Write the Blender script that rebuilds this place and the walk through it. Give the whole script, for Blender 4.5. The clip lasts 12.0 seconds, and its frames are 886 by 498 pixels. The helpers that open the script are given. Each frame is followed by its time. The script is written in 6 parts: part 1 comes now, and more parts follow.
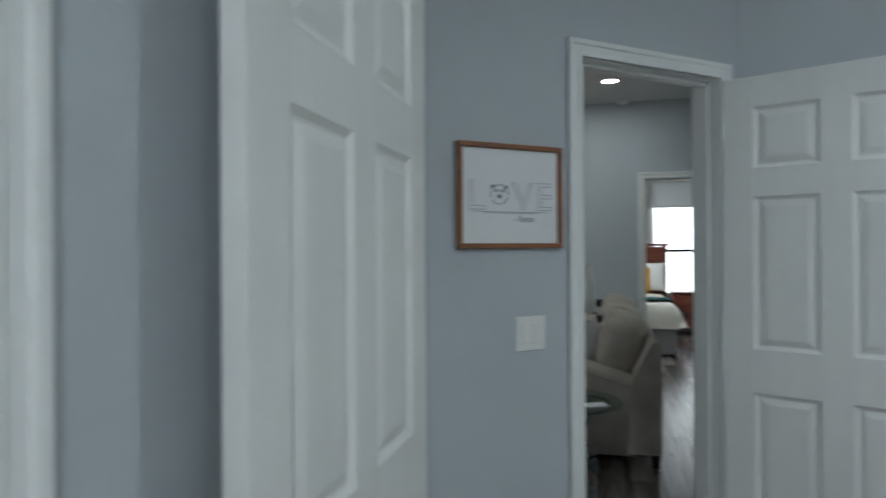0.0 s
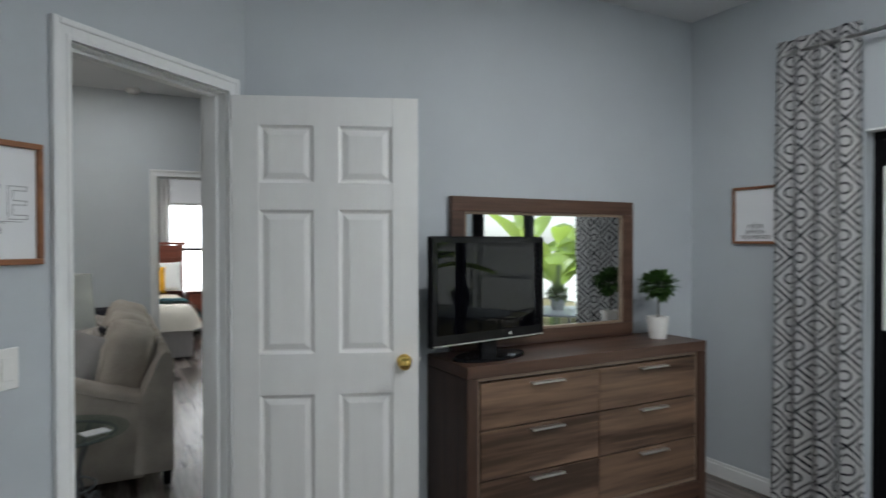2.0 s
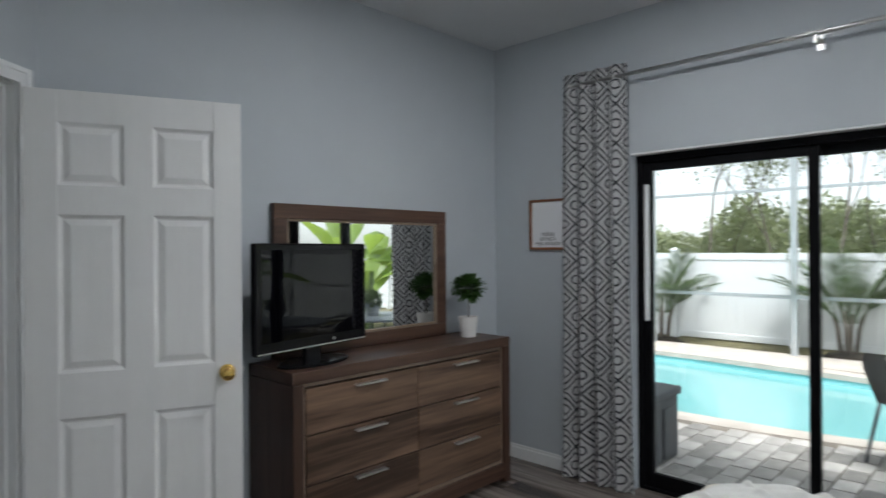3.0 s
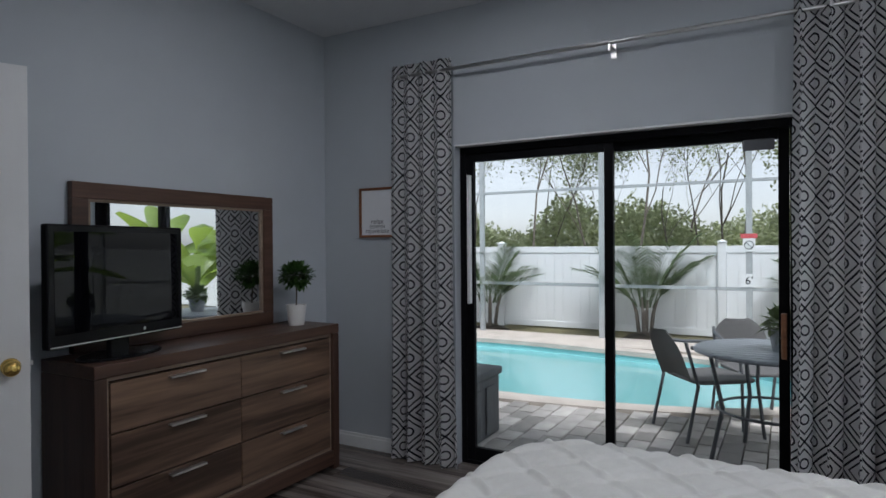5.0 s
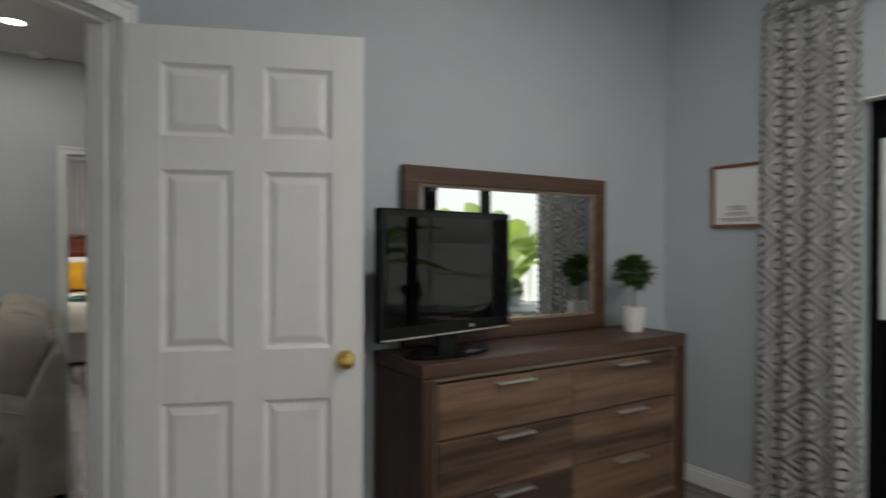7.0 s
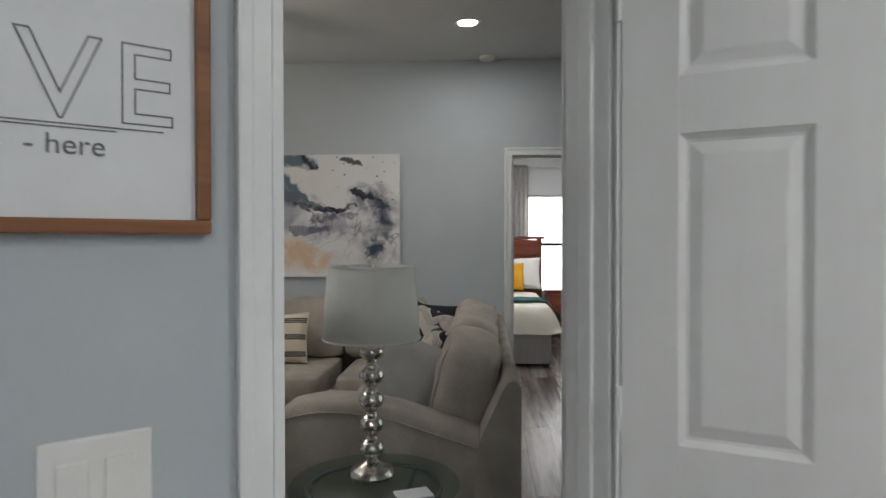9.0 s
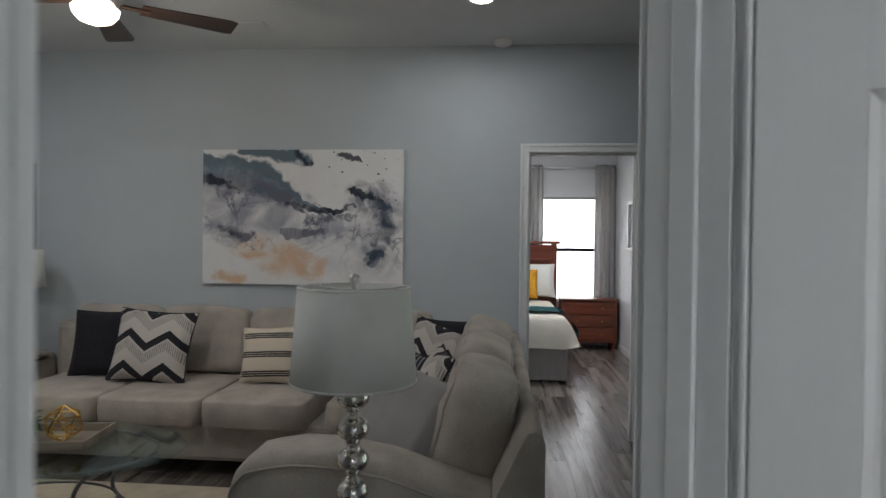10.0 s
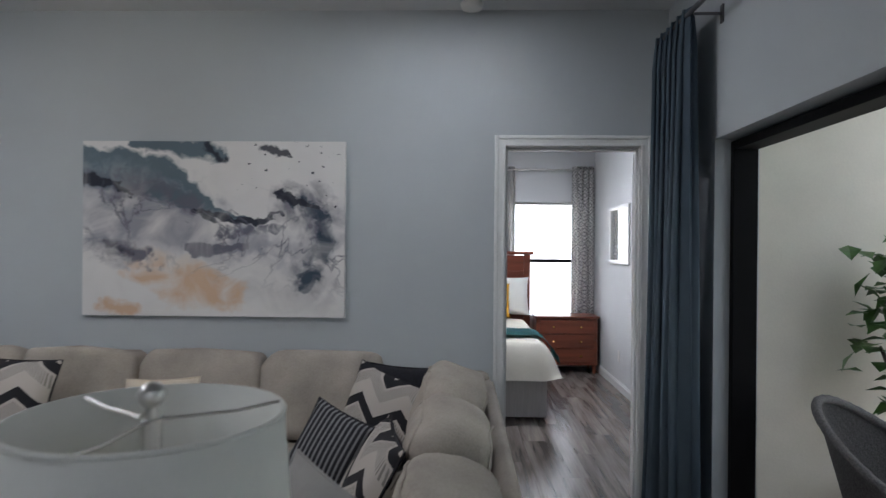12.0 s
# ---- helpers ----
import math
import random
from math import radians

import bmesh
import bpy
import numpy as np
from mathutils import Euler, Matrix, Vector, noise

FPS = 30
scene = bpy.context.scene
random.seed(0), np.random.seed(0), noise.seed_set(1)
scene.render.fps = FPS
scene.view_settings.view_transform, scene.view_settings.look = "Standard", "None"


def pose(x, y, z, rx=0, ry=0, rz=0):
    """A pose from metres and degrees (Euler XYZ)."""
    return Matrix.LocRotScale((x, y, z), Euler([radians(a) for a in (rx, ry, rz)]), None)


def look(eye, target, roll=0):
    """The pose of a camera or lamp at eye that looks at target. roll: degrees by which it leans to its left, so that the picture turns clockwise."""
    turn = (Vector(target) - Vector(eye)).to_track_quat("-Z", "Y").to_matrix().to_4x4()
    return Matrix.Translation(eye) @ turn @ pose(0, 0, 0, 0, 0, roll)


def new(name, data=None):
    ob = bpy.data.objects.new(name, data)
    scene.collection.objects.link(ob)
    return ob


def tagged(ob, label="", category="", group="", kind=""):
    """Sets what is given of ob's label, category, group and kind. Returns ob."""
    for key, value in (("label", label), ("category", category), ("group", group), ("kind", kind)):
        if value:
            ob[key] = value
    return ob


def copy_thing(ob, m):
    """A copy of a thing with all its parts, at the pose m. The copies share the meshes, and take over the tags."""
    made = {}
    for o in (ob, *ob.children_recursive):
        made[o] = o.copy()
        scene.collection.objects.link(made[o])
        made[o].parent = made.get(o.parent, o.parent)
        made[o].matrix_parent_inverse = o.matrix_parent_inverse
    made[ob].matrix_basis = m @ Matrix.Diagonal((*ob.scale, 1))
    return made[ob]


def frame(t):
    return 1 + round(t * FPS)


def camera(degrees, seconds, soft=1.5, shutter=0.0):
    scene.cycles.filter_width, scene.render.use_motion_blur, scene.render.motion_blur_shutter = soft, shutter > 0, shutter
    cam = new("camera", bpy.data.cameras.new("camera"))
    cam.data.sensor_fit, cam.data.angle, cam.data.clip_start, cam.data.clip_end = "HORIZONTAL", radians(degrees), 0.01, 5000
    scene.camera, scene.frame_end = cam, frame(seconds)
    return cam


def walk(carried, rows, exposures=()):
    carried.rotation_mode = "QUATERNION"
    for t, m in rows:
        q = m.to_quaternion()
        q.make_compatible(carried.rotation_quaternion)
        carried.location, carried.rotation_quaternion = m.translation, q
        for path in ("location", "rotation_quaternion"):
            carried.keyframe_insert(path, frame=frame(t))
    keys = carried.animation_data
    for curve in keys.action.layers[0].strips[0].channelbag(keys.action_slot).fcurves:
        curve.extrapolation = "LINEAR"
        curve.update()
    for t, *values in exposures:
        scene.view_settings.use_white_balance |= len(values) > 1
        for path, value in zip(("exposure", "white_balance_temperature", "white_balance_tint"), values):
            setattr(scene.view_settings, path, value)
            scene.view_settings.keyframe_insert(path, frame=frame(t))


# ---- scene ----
cam = camera(71.5, 12.0, shutter=0.5)
PATH = [
    (0, (0.052, -0.12, 1.371), (-0.444, 1.818, 1.372), -0.4),
    (0.5, (0.114, -0.082, 1.399), (0.014, 1.915, 1.379), -0.4),
    (1, (0.151, -0.059, 1.414), (0.436, 1.92, 1.39), -0.4),
    (1.5, (0.146, -0.066, 1.419), (0.779, 1.831, 1.399), -0.3),
    (2, (0.1, -0.079, 1.435), (1.047, 1.682, 1.412), -0.1),
    (2.5, (0.041, -0.11, 1.427), (1.244, 1.488, 1.421), -0.3),
    (3, (-0.016, -0.126, 1.43), (1.419, 1.266, 1.43), -0.4),
    (3.5, (-0.048, -0.149, 1.421), (1.556, 1.046, 1.418), -0.5),
    (5.5, (0.068, -0.203, 1.349), (1.813, 0.773, 1.337), -0.4),
    (6, (0.199, -0.087, 1.341), (1.847, 1.045, 1.317), -0.1),
    (6.5, (0.284, 0.091, 1.335), (1.719, 1.484, 1.308), 0.3),
    (7, (0.308, 0.324, 1.33), (1.399, 2.0, 1.312), 0.2),
    (7.5, (0.316, 0.553, 1.331), (0.996, 2.434, 1.317), 0.4),
    (7.6, (0.325, 0.601, 1.339), (0.929, 2.507, 1.321), 0.2),
    (9.3, (0.248, 1.469, 1.375), (0.07, 3.46, 1.352), 0.3),
    (9.5, (0.242, 1.582, 1.387), (0.071, 3.575, 1.365), 0.7),
    (10, (0.241, 1.818, 1.402), (0.071, 3.811, 1.381), 0.7),
    (10.5, (0.234, 2.065, 1.425), (0.07, 4.058, 1.408), 0.7),
    (11, (0.232, 2.302, 1.445), (0.078, 4.296, 1.433), 0.6),
    (11.5, (0.224, 2.531, 1.463), (0.091, 4.527, 1.457), 0.6),
    (12, (0.224, 2.779, 1.48), (0.167, 4.779, 1.475), 0.5),
]
walk(cam, [(t, look(eye, target, roll)) for t, eye, target, roll in PATH],
     exposures=[(0.0, 1.52, 6000, 4), (0.5, 1.58, 6100, 5), (1.5, 1.9, 6400, 10), (2.5, 1.95, 6400, 10), (3.5, 1.27, 6300, 14), (5.5, 1.0, 6150, 16), (6.5, 1.07, 6650, 14), (7.0, 1.65, 7000, 12), (7.5, 2.0, 7100, 12), (9.5, 1.75, 6500, 12), (10.0, 1.62, 6400, 12), (12.0, 1.87, 6050, 14)])

# ---- light ----
world = bpy.data.worlds.new("overcast")
scene.world = world
world.use_nodes = True
wn, wl = world.node_tree.nodes, world.node_tree.links
sky = wn.new("ShaderNodeTexSky")
sky.sky_type, sky.sun_disc = "NISHITA", False
sky.sun_elevation, sky.sun_rotation = radians(60), radians(233)
grey = wn.new("ShaderNodeHueSaturation")
grey.inputs["Saturation"].default_value = 0.22
wl.new(sky.outputs[0], grey.inputs["Color"])
wl.new(grey.outputs[0], wn["Background"].inputs["Color"])
wn["Background"].inputs["Strength"].default_value = 0.105
sun = new("sun", bpy.data.lights.new("sun", "SUN"))
sun.data.energy, sun.data.angle, sun.data.color = 2.8, radians(20), (1.0, 0.97, 0.93)
sun.matrix_world = look((6 + 5 * math.sin(radians(233)), 5 * math.cos(radians(233)), 5 * math.tan(radians(60))), (6, 0, 0))
CAN_WATTS = 2.3
BED_FILL_WATTS = 7.5
GUEST_FILL_WATTS = 11.0
CEIL = 2.823

# ---- materials ----


def mat(name, color, rough=0.6, metal=0.0, scale=8.0, vary=0.12, bump=0.0, bscale=60.0, stretch=(1, 1, 1), coat=0.0, spec=0.5, rnd=0.0):
    """A plain material with a broad and a fine variation in tone and a fine relief; rnd varies it from piece to piece."""
    m = bpy.data.materials.new(name)
    m.use_nodes = True
    n, l = m.node_tree.nodes, m.node_tree.links
    b = n["Principled BSDF"]
    tc, mp = n.new("ShaderNodeTexCoord"), n.new("ShaderNodeMapping")
    mp.inputs["Scale"].default_value = stretch
    l.new(tc.outputs["Object"], mp.inputs["Vector"])
    broad, fine = n.new("ShaderNodeTexNoise"), n.new("ShaderNodeTexNoise")
    broad.inputs["Scale"].default_value, fine.inputs["Scale"].default_value = scale, bscale
    broad.inputs["Detail"].default_value = 4
    add = n.new("ShaderNodeMath")
    add.operation = "MULTIPLY_ADD"
    add.inputs[1].default_value = 0.4
    for t in (broad, fine):
        l.new(mp.outputs[0], t.inputs["Vector"])
    l.new(fine.outputs["Fac"], add.inputs[0])
    l.new(broad.outputs["Fac"], add.inputs[2])
    ramp = n.new("ShaderNodeValToRGB")
    lo, hi = [max(0.0, 1 - vary * 1.6)] * 3, [1 + vary * 0.9] * 3
    ramp.color_ramp.elements[0].position, ramp.color_ramp.elements[1].position = 0.35, 1.0
    ramp.color_ramp.elements[0].color = (*[c * k for c, k in zip(color, lo)], 1)
    ramp.color_ramp.elements[1].color = (*[min(1, c * k) for c, k in zip(color, hi)], 1)
    l.new(add.outputs[0], ramp.inputs["Fac"])
    out = ramp.outputs[0]
    if rnd:
        oi, hs, mr = n.new("ShaderNodeObjectInfo"), n.new("ShaderNodeHueSaturation"), n.new("ShaderNodeMapRange")
        mr.inputs["To Min"].default_value, mr.inputs["To Max"].default_value = 1 - rnd, 1 + rnd
        l.new(oi.outputs["Random"], mr.inputs["Value"])
        l.new(mr.outputs[0], hs.inputs["Value"])
        l.new(out, hs.inputs["Color"])
        out = hs.outputs[0]
    l.new(out, b.inputs["Base Color"])
    b.inputs["Roughness"].default_value, b.inputs["Metallic"].default_value = rough, metal
    b.inputs["Coat Weight"].default_value = coat
    b.inputs["Specular IOR Level"].default_value = spec
    if bump:
        bp = n.new("ShaderNodeBump")
        bp.inputs["Strength"].default_value, bp.inputs["Distance"].default_value = bump, 0.004
        l.new(add.outputs[0], bp.inputs["Height"])
        l.new(bp.outputs[0], b.inputs["Normal"])
    return m


def wood(name, dark, light, axis=0, rough=0.45, rings=5.0, rnd=0.0, contrast=1.0):
    """Wood with grain along an axis: streaks and broad bands."""
    m = bpy.data.materials.new(name)
    m.use_nodes = True
    n, l = m.node_tree.nodes, m.node_tree.links
    b = n["Principled BSDF"]
    tc, mp = n.new("ShaderNodeTexCoord"), n.new("ShaderNodeMapping")
    sc = [rings * 2] * 3
    sc[axis] = rings * 0.12
    mp.inputs["Scale"].default_value = sc
    oi, av = n.new("ShaderNodeObjectInfo"), n.new("ShaderNodeVectorMath")
    av.operation = "MULTIPLY_ADD"
    av.inputs[1].default_value = (37, 23, 51)
    l.new(oi.outputs["Random"], av.inputs[0])
    l.new(tc.outputs["Object"], av.inputs[2])
    l.new(av.outputs[0], mp.inputs["Vector"])
    a, f = n.new("ShaderNodeTexNoise"), n.new("ShaderNodeTexNoise")
    a.inputs["Scale"].default_value, f.inputs["Scale"].default_value = 1.3, 9.0
    a.inputs["Detail"].default_value, f.inputs["Detail"].default_value = 5, 6
    a.inputs["Distortion"].default_value = 0.5
    for t in (a, f):
        l.new(mp.outputs[0], t.inputs["Vector"])
    mix = n.new("ShaderNodeMath")
    mix.operation = "MULTIPLY_ADD"
    mix.inputs[1].default_value = 0.35
    l.new(f.outputs["Fac"], mix.inputs[0])
    l.new(a.outputs["Fac"], mix.inputs[2])
    r = n.new("ShaderNodeValToRGB")
    r.color_ramp.elements[0].position, r.color_ramp.elements[1].position = 0.68 - 0.22 / contrast, 0.68 + 0.22 / contrast
    r.color_ramp.elements[0].color, r.color_ramp.elements[1].color = (*dark, 1), (*light, 1)
    l.new(mix.outputs[0], r.inputs["Fac"])
    out = r.outputs[0]
    if rnd:
        hs, mr = n.new("ShaderNodeHueSaturation"), n.new("ShaderNodeMapRange")
        mr.inputs["To Min"].default_value, mr.inputs["To Max"].default_value = 1 - rnd, 1 + rnd
        l.new(oi.outputs["Random"], mr.inputs["Value"])
        l.new(mr.outputs[0], hs.inputs["Value"])
        l.new(out, hs.inputs["Color"])
        out = hs.outputs[0]
    l.new(out, b.inputs["Base Color"])
    b.inputs["Roughness"].default_value = rough
    bp = n.new("ShaderNodeBump")
    bp.inputs["Strength"].default_value, bp.inputs["Distance"].default_value = 0.25, 0.002
    l.new(f.outputs["Fac"], bp.inputs["Height"])
    l.new(bp.outputs[0], b.inputs["Normal"])
    return m


def glow(name, color, strength):
    m = bpy.data.materials.new(name)
    m.use_nodes = True
    b = m.node_tree.nodes["Principled BSDF"]
    b.inputs["Emission Color"].default_value, b.inputs["Emission Strength"].default_value = (*color, 1), strength
    b.inputs["Base Color"].default_value = (*color, 1)
    return m


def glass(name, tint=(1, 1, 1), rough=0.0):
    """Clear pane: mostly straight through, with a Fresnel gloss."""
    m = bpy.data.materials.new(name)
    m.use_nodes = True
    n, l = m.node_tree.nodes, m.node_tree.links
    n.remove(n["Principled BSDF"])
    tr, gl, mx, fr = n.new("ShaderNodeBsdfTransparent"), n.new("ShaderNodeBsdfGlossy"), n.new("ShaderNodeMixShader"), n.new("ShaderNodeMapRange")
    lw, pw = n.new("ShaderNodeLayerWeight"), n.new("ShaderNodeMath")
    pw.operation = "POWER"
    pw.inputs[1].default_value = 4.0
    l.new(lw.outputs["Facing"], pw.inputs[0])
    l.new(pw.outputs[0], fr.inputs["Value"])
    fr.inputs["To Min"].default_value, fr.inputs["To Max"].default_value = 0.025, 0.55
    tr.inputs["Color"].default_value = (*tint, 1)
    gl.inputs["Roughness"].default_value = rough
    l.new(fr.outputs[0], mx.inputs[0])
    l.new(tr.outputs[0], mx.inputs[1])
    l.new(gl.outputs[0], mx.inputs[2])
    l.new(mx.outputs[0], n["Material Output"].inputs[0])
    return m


def graphic(name, expr, colors, uv=True, rough=0.9, rep=(1, 1), sheer=0.0):
    """Cloth with a printed pattern: expr(math, u, v) returns a 0..1 socket that blends the two colours."""
    m = bpy.data.materials.new(name)
    m.use_nodes = True
    n, l = m.node_tree.nodes, m.node_tree.links
    b = n["Principled BSDF"]
    tc, sp = n.new("ShaderNodeTexCoord"), n.new("ShaderNodeSeparateXYZ")
    l.new(tc.outputs["UV" if uv else "Object"], sp.inputs[0])

    def op(kind, a, c=None, d=None):
        x = n.new("ShaderNodeMath")
        x.operation = kind
        for k, s in enumerate((a, c, d)):
            if s is None:
                continue
            if isinstance(s, (int, float)):
                x.inputs[k].default_value = s
            else:
                l.new(s, x.inputs[k])
        return x.outputs[0]
    fac = expr(op, op("MULTIPLY", sp.outputs[0], rep[0]), op("MULTIPLY", sp.outputs[1], rep[1]))
    mx = n.new("ShaderNodeMix")
    mx.data_type = "RGBA"
    l.new(fac, mx.inputs[0])
    mx.inputs[6].default_value, mx.inputs[7].default_value = (*colors[0], 1), (*colors[1], 1)
    nz = n.new("ShaderNodeTexNoise")
    nz.inputs["Scale"].default_value = 400
    l.new(tc.outputs["Object"], nz.inputs["Vector"])
    bp = n.new("ShaderNodeBump")
    bp.inputs["Strength"].default_value, bp.inputs["Distance"].default_value = 0.4, 0.002
    l.new(nz.outputs["Fac"], bp.inputs["Height"])
    l.new(bp.outputs[0], b.inputs["Normal"])
    l.new(mx.outputs[2], b.inputs["Base Color"])
    b.inputs["Roughness"].default_value = rough
    if sheer:
        tr, ms = n.new("ShaderNodeBsdfTranslucent"), n.new("ShaderNodeMixShader")
        ms.inputs[0].default_value = sheer
        l.new(mx.outputs[2], tr.inputs["Color"])
        l.new(b.outputs[0], ms.inputs[1])
        l.new(tr.outputs[0], ms.inputs[2])
        l.new(ms.outputs[0], n["Material Output"].inputs[0])
    return m


def lattice(op, u, v):
    """Crossing lines that make diamonds, each with a smaller diamond and a ring inside."""
    def near(x):
        return op("ABSOLUTE", op("SUBTRACT", op("FRACT", x), 0.5))
    a, b = near(op("ADD", u, v)), near(op("SUBTRACT", u, v))

    def line(x, at, half):
        return op("LESS_THAN", op("ABSOLUTE", op("SUBTRACT", x, at)), half)
    outer = op("MAXIMUM", line(a, 0.0, 0.032), line(b, 0.0, 0.032))
    ca, cb = op("SUBTRACT", 0.5, a), op("SUBTRACT", 0.5, b)
    square = op("MAXIMUM", ca, cb)
    nested = line(square, 0.335, 0.025)
    ring = line(op("SQRT", op("ADD", op("MULTIPLY", ca, ca), op("MULTIPLY", cb, cb))), 0.155, 0.03)
    return op("MAXIMUM", op("MAXIMUM", outer, nested), ring)


def chevron(op, u, v):
    z = op("ABSOLUTE", op("SUBTRACT", op("FRACT", op("MULTIPLY", u, 2.0)), 0.5))
    h = op("FRACT", op("ADD", op("MULTIPLY", v, 2.3), op("MULTIPLY", z, 0.9)))
    bold = op("LESS_THAN", op("ABSOLUTE", op("SUBTRACT", h, 0.5)), 0.13)
    hatch = op("MULTIPLY", op("LESS_THAN", h, 0.3), op("LESS_THAN", op("FRACT", op("MULTIPLY", u, 42.0)), 0.45))
    return op("MAXIMUM", bold, op("MULTIPLY", hatch, 0.55))


def stripes(op, u, v):
    h = op("FRACT", op("MULTIPLY", v, 3.0))
    band = op("LESS_THAN", op("ABSOLUTE", op("SUBTRACT", h, 0.5)), 0.17)
    fine = op("LESS_THAN", op("FRACT", op("MULTIPLY", v, 27.0)), 0.72)
    return op("MULTIPLY", band, fine)


WALL = mat("wall_paint", (0.485, 0.52, 0.545), 0.7, vary=0.03, scale=2, bump=0.12, bscale=160)
CEILP = mat("ceiling_paint", (0.66, 0.67, 0.68), 0.85, vary=0.03, scale=3, bump=0.3, bscale=90)
WHITE = mat("white_trim", (0.80, 0.81, 0.80), 0.38, vary=0.03, scale=3, bump=0.03)
DOORP = mat("door_paint", (0.80, 0.80, 0.78), 0.42, vary=0.025, scale=3, bump=0.10, bscale=40, stretch=(6, 6, 0.5))
BLACK = mat("black_aluminium", (0.005, 0.005, 0.006), 0.5, vary=0.2, spec=0.1)
BRASS = mat("polished_brass", (0.85, 0.58, 0.17), 0.14, 1.0, vary=0.05)
CHROME = mat("brushed_nickel", (0.68, 0.67, 0.65), 0.34, 1.0, vary=0.05)
MERCURY = mat("mercury_glass", (0.75, 0.72, 0.67), 0.10, 1.0, vary=0.25, scale=40, bump=0.1, bscale=90)
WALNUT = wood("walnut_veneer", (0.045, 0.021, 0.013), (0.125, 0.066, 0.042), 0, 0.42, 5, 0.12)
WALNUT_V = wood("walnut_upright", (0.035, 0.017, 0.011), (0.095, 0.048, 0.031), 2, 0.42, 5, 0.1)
TEAK = wood("picture_oak", (0.17, 0.062, 0.022), (0.32, 0.13, 0.05), 0, 0.45, 8)
CHERRY = wood("cherry_wood", (0.10, 0.024, 0.012), (0.22, 0.06, 0.03), 0, 0.3, 4)
PLANK = wood("grey_brown_plank", (0.065, 0.052, 0.044), (0.25, 0.215, 0.19), 1, 0.27, 4, 0.22, 1.5)
SOFA = mat("grey_beige_chenille", (0.40, 0.36, 0.315), 0.95, vary=0.22, scale=5, bump=0.7, bscale=130)
PILLOWG = mat("grey_cushion_cloth", (0.29, 0.28, 0.275), 0.95, vary=0.12, scale=7, bump=0.5, bscale=260)
NAVY = mat("black_knit", (0.012, 0.012, 0.018), 0.95, vary=0.3, scale=60, bump=0.8, bscale=120)
BLUE = mat("blue_drape", (0.15, 0.205, 0.26), 0.85, vary=0.1, scale=4, bump=0.3, bscale=200)
QUILT = mat("white_quilt", (0.74, 0.74, 0.70), 0.9, vary=0.06, scale=5, bump=0.35, bscale=60)
LINEN = mat("cream_linen", (0.74, 0.70, 0.60), 0.9, vary=0.06, scale=5, bump=0.3, bscale=80)
SHADE = mat("white_lampshade", (0.86, 0.865, 0.835), 0.9, vary=0.03, scale=20, bump=0.2, bscale=200)
sn, sl = SHADE.node_tree.nodes, SHADE.node_tree.links
strn, smix = sn.new("ShaderNodeBsdfTranslucent"), sn.new("ShaderNodeMixShader")
strn.inputs["Color"].default_value, smix.inputs[0].default_value = (0.92, 0.92, 0.86, 1), 0.25
sl.new(sn["Principled BSDF"].outputs[0], smix.inputs[1])
sl.new(strn.outputs[0], smix.inputs[2])
sl.new(smix.outputs[0], sn["Material Output"].inputs[0])


def sheer_leaf(m, color, share):
    """Thin leaves let some of the light through."""
    n, l = m.node_tree.nodes, m.node_tree.links
    tr, ms = n.new("ShaderNodeBsdfTranslucent"), n.new("ShaderNodeMixShader")
    tr.inputs["Color"].default_value, ms.inputs[0].default_value = (*color, 1), share
    l.new(n["Principled BSDF"].outputs[0], ms.inputs[1])
    l.new(tr.outputs[0], ms.inputs[2])
    l.new(ms.outputs[0], n["Material Output"].inputs[0])


TEAL = mat("teal_throw", (0.035, 0.15, 0.16), 0.95, vary=0.2, bump=0.5)
YELLOW = mat("mustard_cloth", (0.65, 0.33, 0.02), 0.95, vary=0.15, bump=0.5)
BLACKPL = mat("gloss_black_plastic", (0.008, 0.008, 0.009), 0.16, vary=0.1, spec=0.16)
SCREEN = mat("tv_screen", (0.002, 0.002, 0.003), 0.02, vary=0.1, spec=0.22)
PAPER = mat("white_paper", (0.78, 0.79, 0.80), 0.6, vary=0.02)
INK = mat("grey_ink", (0.16, 0.16, 0.17), 0.8)
STEEL = mat("painted_dark_steel", (0.12, 0.125, 0.135), 0.45, 0.3, vary=0.1)
# Dark steel lightened: the sky's reflection on the tabletop is in the colour.
SLAT = mat("sky_lit_table_slat", (0.24, 0.26, 0.29), 0.35, 0.2, vary=0.08)
WICKER = mat("grey_wicker", (0.13, 0.125, 0.125), 0.7, vary=0.35, scale=120, bump=0.9, bscale=200)
PAVER = mat("tumbled_paver", (0.50, 0.465, 0.435), 0.9, vary=0.2, scale=6, bump=0.6, bscale=60, rnd=0.4)
DECK = mat("pale_deck", (0.52, 0.46, 0.41), 0.9, vary=0.15, scale=4, bump=0.4)
VINYL = mat("white_vinyl_fence", (0.80, 0.82, 0.84), 0.45, vary=0.04, scale=2)
CAGE = mat("cage_aluminium", (0.42, 0.44, 0.45), 0.5, 0.2, vary=0.08)
STUCCO = mat("beige_stucco", (0.66, 0.62, 0.54), 0.9, vary=0.06, scale=3, bump=0.5, bscale=80)
GRASS = mat("dry_grass", (0.16, 0.14, 0.07), 0.95, vary=0.5, scale=8, bump=0.8)
LEAF = mat("leaf_green", (0.05, 0.125, 0.022), 0.5, vary=0.4, scale=14)
# Paler than real leaves; outdoor haze is mixed into the tree colour.
TREELEAF = mat("hazed_tree_leaf", (0.32, 0.36, 0.19), 0.6, vary=0.35, scale=2)
